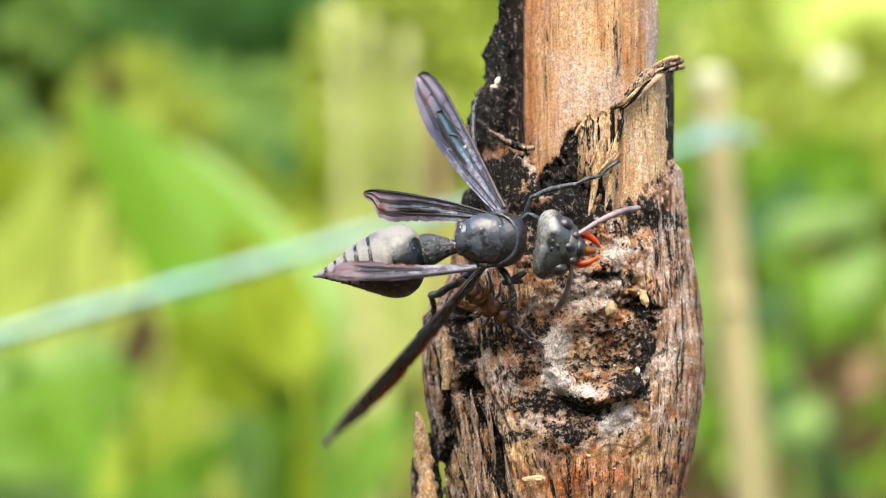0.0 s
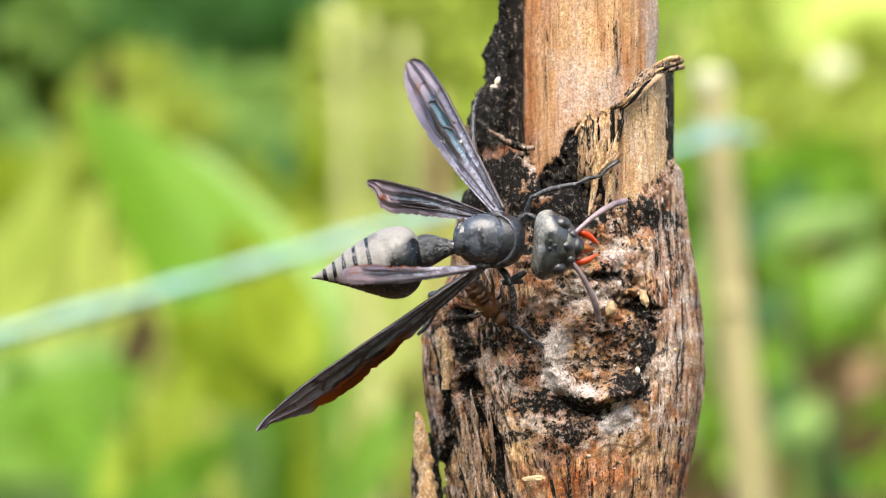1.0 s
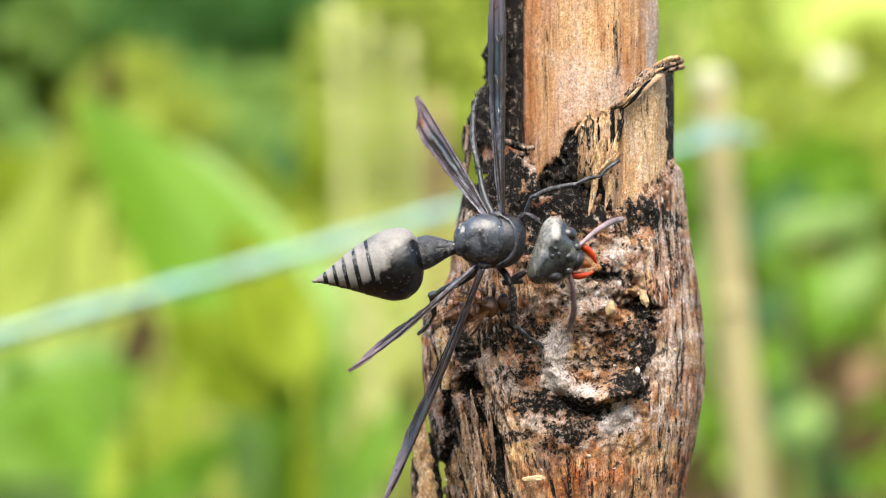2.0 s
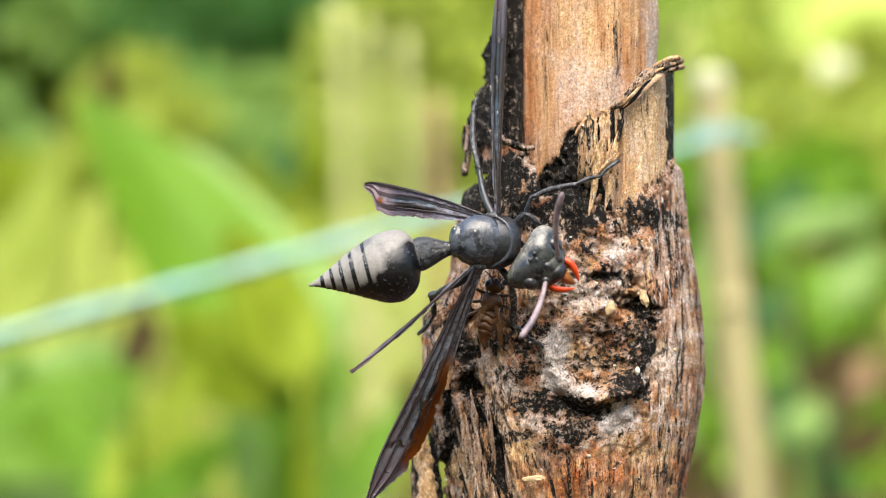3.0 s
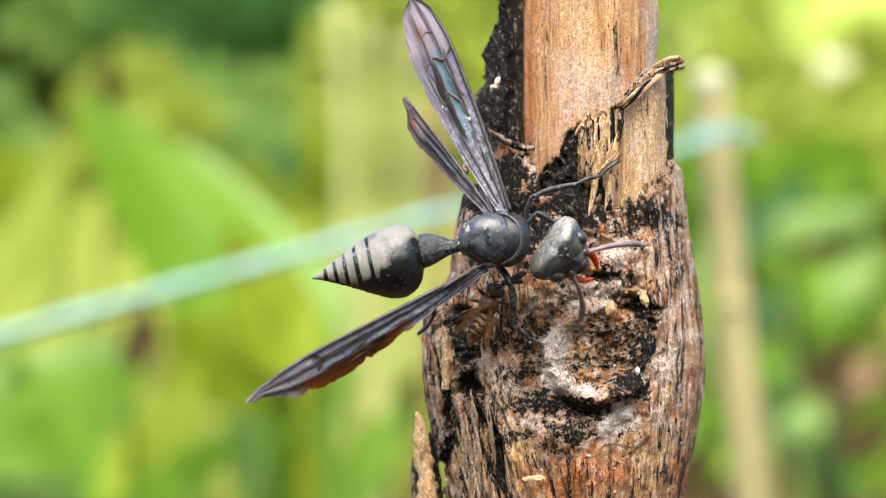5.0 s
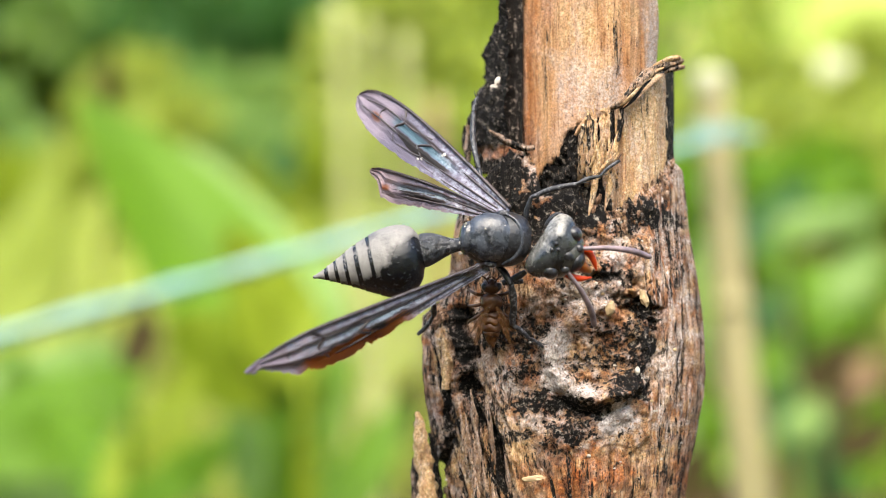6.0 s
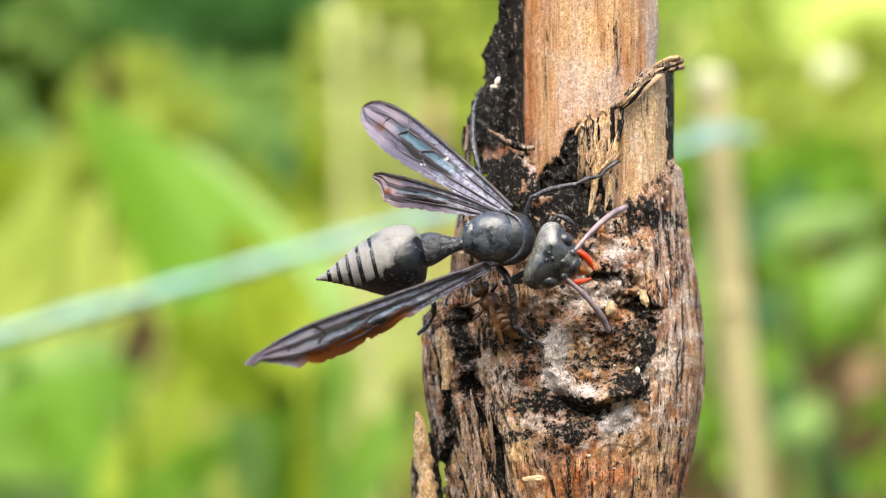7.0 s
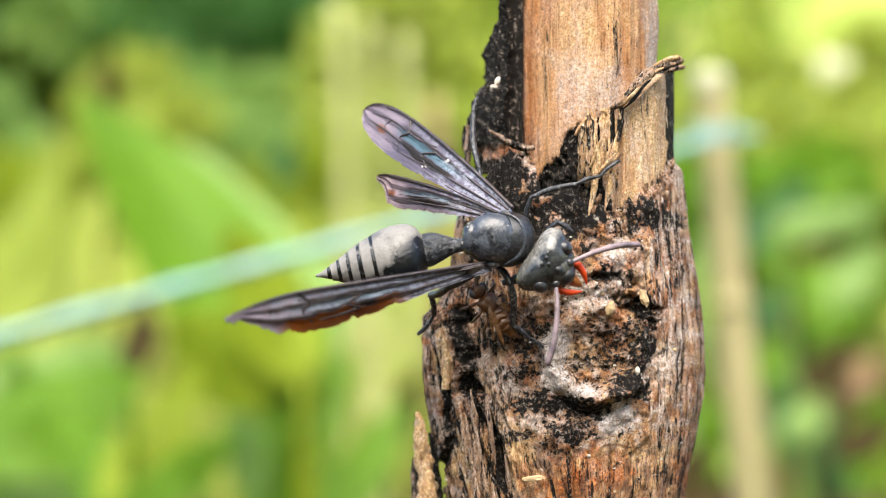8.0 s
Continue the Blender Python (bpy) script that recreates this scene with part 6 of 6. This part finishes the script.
    walk(antenna_right, [(t, feeler_pose((2.15, -1.4, -1.35), turn, rise, -1)) for t, turn, rise in (
        (0, -96.6, -49.9), (0.5, -96.4, -38.3), (0.8, -84.1, -39.6), (1, -59.4, -28.0), (1.3, -62.8, -40.4), (1.5, -56.5, -35.7),
        (1.7, -56.8, -38.6), (2.2, -67.3, -41.0), (2.8, -78.9, 49.5), (3, -77.8, 39.7), (3.2, -78.8, 43.9), (3.5, -79.1, 53.1),
        (3.8, -37.8, -20.1), (4, -30.8, -18.8), (4.2, -35.6, -21.7), (4.5, -35.4, -24.5), (4.7, -36.6, -40.9), (5.8, -26.0, -35.0),
        (6, -28.0, -35.0), (6.5, -23.7, -31.1), (7, -28.9, -23.8), (7.2, -38.6, -27.1), (7.3, -40.7, -24.8), (7.5, -40.4, -24.7),
        (7.6, -49.5, -18.5), (7.7, -64.7, -5.9), (7.8, -67.4, 1.9), (8, -63.4, 2.1))])
    walk(forewing_left, [(t, wing_pose(x, z, turn, rise, twist)) for t, x, z, turn, rise, twist in (
        (0, 6.39, 4.00, 120.2, -43.6, 40), (0.1, 6.38, 4.00, 117.5, -45.8, 40), (0.4, 6.34, 4.00, 116.6, -46.2, 40), (0.5, 6.33, 4.00, 115.7, -44.9, 40),
        (0.8, 6.26, 3.96, 116.7, -46.1, 40), (0.9, 6.23, 3.95, 116.6, -44.2, 40), (1, 6.21, 3.93, 120.2, -37.7, 35), (1.1, 6.25, 3.93, 122.1, -29.0, 30),
        (1.2, 6.28, 3.93, 122.2, 7.7, 22), (1.3, 6.32, 3.93, 118.5, 7.7, 20), (1.4, 6.36, 3.93, 110.1, 7.5, 20), (1.5, 6.39, 3.93, 107.6, 8.1, 20),
        (1.6, 6.39, 3.93, 104.1, 8.5, 28), (1.7, 6.39, 3.93, 95.5, 8.7, 65), (2.2, 6.11, 3.88, 91.2, 8.7, 74), (2.8, 5.78, 3.81, 89.5, 8.6, 78),
        (3.5, 5.78, 3.81, 89.5, 8.5, 78), (3.7, 5.87, 3.81, 89.9, 8.5, 78), (3.8, 5.92, 3.81, 92.0, 8.5, 76), (3.9, 5.97, 3.81, 103.3, -4.2, 68),
        (4, 6.02, 3.81, 109.8, -5.0, 58), (4.1, 6.15, 3.84, 114.4, -1.7, 50), (4.2, 6.27, 3.86, 122.2, 6.7, 42), (4.3, 6.39, 3.88, 121.7, 7.7, 35),
        (4.4, 6.52, 3.91, 117.6, 8.2, 26), (4.5, 6.64, 3.93, 115.2, 8.4, 20), (4.6, 6.66, 3.94, 110.7, 7.5, 20), (4.7, 6.68, 3.95, 109.6, 7.5, 22),
        (5.2, 6.77, 4.00, 120.6, -25.2, 14), (5.8, 6.89, 4.06, 137.6, -35.4, 6), (6, 6.92, 4.08, 140.2, -34.1, 4), (6.5, 7.01, 4.12, 143.8, -36.6, 2),
        (7, 7.13, 4.18, 142.5, -37.9, 2), (7.5, 7.17, 4.12, 143.6, -37.7, 2), (8, 7.20, 4.06, 142.8, -38.5, 2))])
    walk(forewing_right, [(t, wing_pose(x, z, turn, rise, twist)) for t, x, z, turn, rise, twist in (
        (0, 4.55, -1.91, 229.4, -25.7, 115), (0.1, 4.54, -1.91, 242.0, -20.4, 120), (0.2, 4.52, -1.91, 242.4, -20.8, 122), (0.3, 4.51, -1.91, 228.4, -15.1, 125),
        (0.4, 4.50, -1.91, 231.7, -9.8, 125), (0.5, 4.49, -1.91, 237.2, -16.9, 125), (0.6, 4.46, -1.92, 244.4, -18.0, 128), (0.7, 4.44, -1.93, 242.0, -15.4, 130),
        (0.8, 4.41, -1.94, 239.1, -17.5, 132), (0.9, 4.39, -1.96, 226.5, -25.2, 135), (1, 4.36, -1.97, 216.5, -6.3, 135), (1.05, 4.38, -1.97, 215.7, -6.7, 78),
        (1.1, 4.40, -1.97, 215.1, -7.1, 25), (1.2, 4.44, -1.97, 213.5, -3.8, 18), (1.3, 4.48, -1.97, 215.2, 2.2, 12), (1.4, 4.51, -1.97, 228.6, -1.3, 8),
        (1.5, 4.55, -1.97, 225.2, 7.6, 6), (1.6, 4.55, -1.97, 231.5, 2.5, 10), (1.7, 4.55, -1.97, 239.4, -11.8, 30), (2.2, 4.27, -2.02, 243.2, -15.7, 95),
        (2.8, 3.93, -2.09, 246.7, -18.2, 142), (3, 3.93, -2.09, 245.8, -14.1, 144), (3.5, 3.93, -2.09, 247.9, -17.8, 144), (3.7, 4.03, -2.09, 245.3, -18.2, 142),
        (3.8, 4.08, -2.09, 232.2, -18.5, 128), (3.9, 4.13, -2.09, 225.3, -31.2, 132), (4, 4.18, -2.09, 224.2, -12.8, 136), (4.1, 4.30, -2.07, 216.3, 34.1, 144),
        (4.2, 4.43, -2.04, 204.3, 25.3, 148), (4.3, 4.55, -2.02, 202.0, 21.5, 150), (4.4, 4.67, -1.99, 207.0, 28.9, 148), (4.5, 4.80, -1.97, 208.7, 23.2, 150),
        (4.6, 4.82, -1.96, 215.6, 22.9, 148), (4.7, 4.83, -1.95, 213.0, 19.9, 146), (5.2, 4.93, -1.90, 209.1, 25.5, 142), (5.8, 5.04, -1.84, 204.8, 30.2, 152),
        (6, 5.08, -1.83, 203.6, 28.8, 152), (6.5, 5.17, -1.78, 201.7, 29.5, 152), (7, 5.29, -1.72, 202.0, 29.3, 152), (7.5, 5.32, -1.78, 201.8, 29.3, 152),
        (7.7, 5.33, -1.81, 200.5, 32.4, 152), (7.9, 5.35, -1.83, 196.8, 30.7, 154), (8, 5.35, -1.84, 191.6, 24.9, 156))])
    walk(hindwing_left, [(t, wing_pose(x, z, turn, rise, twist)) for t, x, z, turn, rise, twist in (
        (0, 4.92, 3.50, 170.6, -34.8, 15), (0.5, 4.86, 3.50, 170.6, -35.1, 15), (0.9, 4.76, 3.45, 169.7, -35.8, 15), (1, 4.73, 3.44, 164.9, -35.9, 18),
        (1.05, 4.75, 3.44, 157.1, -30.0, 45), (1.1, 4.77, 3.44, 149.8, -19.6, 66), (1.2, 4.81, 3.44, 142.4, -11.1, 78), (1.3, 4.84, 3.44, 133.1, -13.8, 76),
        (1.4, 4.88, 3.44, 125.5, 4.1, 75), (1.5, 4.92, 3.44, 125.5, 4.2, 72), (1.6, 4.92, 3.44, 121.6, -11.5, 66), (1.7, 4.92, 3.44, 112.1, -14.7, 62),
        (2.2, 4.64, 3.39, 136.4, -32.7, 40), (2.8, 4.30, 3.32, 164.5, -39.8, 18), (3, 4.30, 3.32, 165.5, -36.7, 15), (3.5, 4.30, 3.32, 168.5, -38.2, 15),
        (3.8, 4.45, 3.32, 165.9, -38.8, 15), (4, 4.55, 3.32, 164.0, -37.3, 20), (4.1, 4.67, 3.34, 163.0, -37.3, 28), (4.2, 4.79, 3.37, 159.1, -32.2, 46),
        (4.3, 4.92, 3.39, 141.8, -18.3, 64), (4.4, 5.04, 3.42, 133.8, -4.0, 72), (4.5, 5.17, 3.44, 128.5, 4.1, 76), (4.6, 5.18, 3.45, 119.9, -7.1, 70),
        (4.7, 5.20, 3.46, 121.1, -3.6, 66), (5.2, 5.30, 3.51, 140.4, -32.8, 36), (5.8, 5.41, 3.57, 159.8, -35.4, 12), (6, 5.45, 3.58, 160.6, -31.8, 10),
        (6.5, 5.54, 3.63, 163.8, -32.0, 8), (7, 5.66, 3.69, 163.0, -33.6, 8), (7.5, 5.69, 3.63, 164.0, -33.8, 8), (8, 5.72, 3.57, 162.7, -35.7, 8))])
    walk(hindwing_right, [(t, wing_pose(x, z, turn, rise, twist, -3.0)) for t, x, z, turn, rise, twist in (
        (0, 3.53, -2.01, 182.4, 28.1, 55), (0.5, 3.47, -2.01, 182.4, 30.6, 55), (0.9, 3.37, -2.06, 182.7, 31.3, 55), (1, 3.35, -2.07, 184.1, 36.9, 55),
        (1.1, 3.38, -2.07, 203.4, -10.2, 70), (1.2, 3.42, -2.07, 199.5, -18.7, 78), (1.3, 3.46, -2.07, 199.7, -19.8, 78), (1.4, 3.50, -2.07, 215.9, -13.6, 78),
        (1.5, 3.53, -2.07, 211.3, -11.2, 78), (1.6, 3.53, -2.07, 212.9, -17.1, 78), (1.7, 3.53, -2.07, 218.2, -14.8, 74), (2.2, 3.25, -2.13, 222.7, -17.8, 80),
        (2.8, 2.92, -2.20, 225.5, -19.9, 86), (3, 2.92, -2.20, 222.3, -21.0, 86), (3.5, 2.92, -2.20, 223.6, -23.9, 86), (3.7, 3.01, -2.20, 225.4, -26.6, 86),
        (3.8, 3.06, -2.20, 229.9, -10.5, 80), (3.9, 3.11, -2.20, 227.7, -13.1, 90), (4, 3.16, -2.20, 224.8, 4.6, 100), (4.2, 3.41, -2.15, 208.4, -16.5, 120),
        (4.5, 3.78, -2.07, 212.7, 4.0, 120), (4.7, 3.82, -2.05, 214.8, 4.0, 120), (5.8, 4.03, -1.95, 208.8, -12.4, 120), (6, 4.06, -1.93, 207.3, -10.8, 120),
        (7, 4.27, -1.82, 206.2, -9.9, 120), (7.7, 4.32, -1.91, 204.3, -14.1, 120), (8, 4.34, -1.95, 195.8, -18.5, 120))])
    walk(bee, [(t, STAND @ pose(x * MM, y * MM, z * MM) @ pose(0, 0, 0, 0, -turn, 0) @ pose(0, 0, 0, 0, 0, nod) @ pose(0, 0, 0, roll, 0, 0)) for t, x, y, z, turn, nod, roll in (
        (0, 5.3, 3.6, -6.4, -40, 20, 10), (0.4, 5.3, 3.6, -6.5, -45, 22, 8), (0.8, 5.35, 3.6, -6.4, -42, 20, 4), (1.0, 5.3, 3.6, -6.5, -48, 22, 0), (1.3, 5.1, 3.6, -6.6, -40, 18, -6), (1.7, 5.1, 3.6, -6.6, -20, 15, -10),
        (2.2, 5.2, 3.7, -6.2, 35, 5, -5), (2.8, 5.4, 3.8, -5.6, 72, -5, 0), (3.2, 5.4, 3.8, -6.1, 84, -8, 6), (3.7, 5.2, 3.8, -6.2, 92, -5, 8), (4.0, 5.2, 3.7, -6.3, 98, -3, 6), (4.3, 5.3, 3.7, -6.2, 95, 0, 2),
        (4.7, 5.1, 3.8, -6.2, 70, -4, -8), (5.2, 5.1, 3.8, -6.2, 64, -6, -8), (5.8, 5.3, 3.8, -6.0, 80, -10, 0), (6.4, 5.5, 3.8, -5.9, 112, -8, 10), (7.2, 5.1, 3.8, -5.9, 128, -4, 16), (8.0, 5.0, 3.8, -6.0, 130, -4, 16))])
    walk(foreleg, [(t, pose(x * MM, 0, z * MM) @ pose(9.2 * MM, 0.7 * MM, 3.2 * MM, 0, -turn, 0) @ pose(-9.2 * MM, -0.7 * MM, -3.2 * MM)) for t, x, z, turn in (
        (0, 0, 0, 0), (3.2, -0.4, 0, 0), (3.7, 0.3, 0.1, 8), (4.0, 1.6, 0.3, 30), (4.3, 1.4, 0.2, 20), (4.7, 0.6, 0, 5), (5.8, 3.0, 0.2, 0), (6.2, 3.2, -0.2, 4), (7.0, 3.3, -0.2, 6), (8.0, 3.2, -0.9, 0))])
    walk(flyer, [(t, pose(x, y, z, 0, -20, 200)) for t, x, y, z in (
        (0, -0.1007, 0.2808, 0.6046), (0.2, -0.0854, 0.2798, 0.5949), (0.3, -0.0750, 0.2782, 0.5790),
        (0.4, -0.0673, 0.2795, 0.5921), (0.5, -0.0555, 0.2772, 0.5702), (0.6, -0.0312, 0.2801, 0.5976),
        (0.75, 0.0301, 0.2804, 0.6004), (0.82, 0.0996, 0.2776, 0.5741), (0.9, 0.0736, 0.2705, 0.5060),
        (1, 0.1302, 0.2695, 0.4966), (1.1, 0.1553, 0.2692, 0.4939), (2.2, 0.1553, 0.2858, 0.6516),
        (3.4, 0.0161, 0.2861, 0.6544), (3.9, -0.0673, 0.2814, 0.6101), (4, -0.0632, 0.2800, 0.5963),
        (4.1, -0.0474, 0.2771, 0.5689), (4.2, -0.0200, 0.2804, 0.6004), (4.3, 0.0370, 0.2763, 0.5617),
        (4.4, 0.0732, 0.2697, 0.4986), (4.5, 0.0874, 0.2699, 0.5005), (4.6, 0.0854, 0.2685, 0.4869),
        (4.7, 0.1302, 0.2660, 0.4634), (5, 0.1553, 0.2654, 0.4579), (8, 0.1553, 0.2654, 0.4579))])


motions()
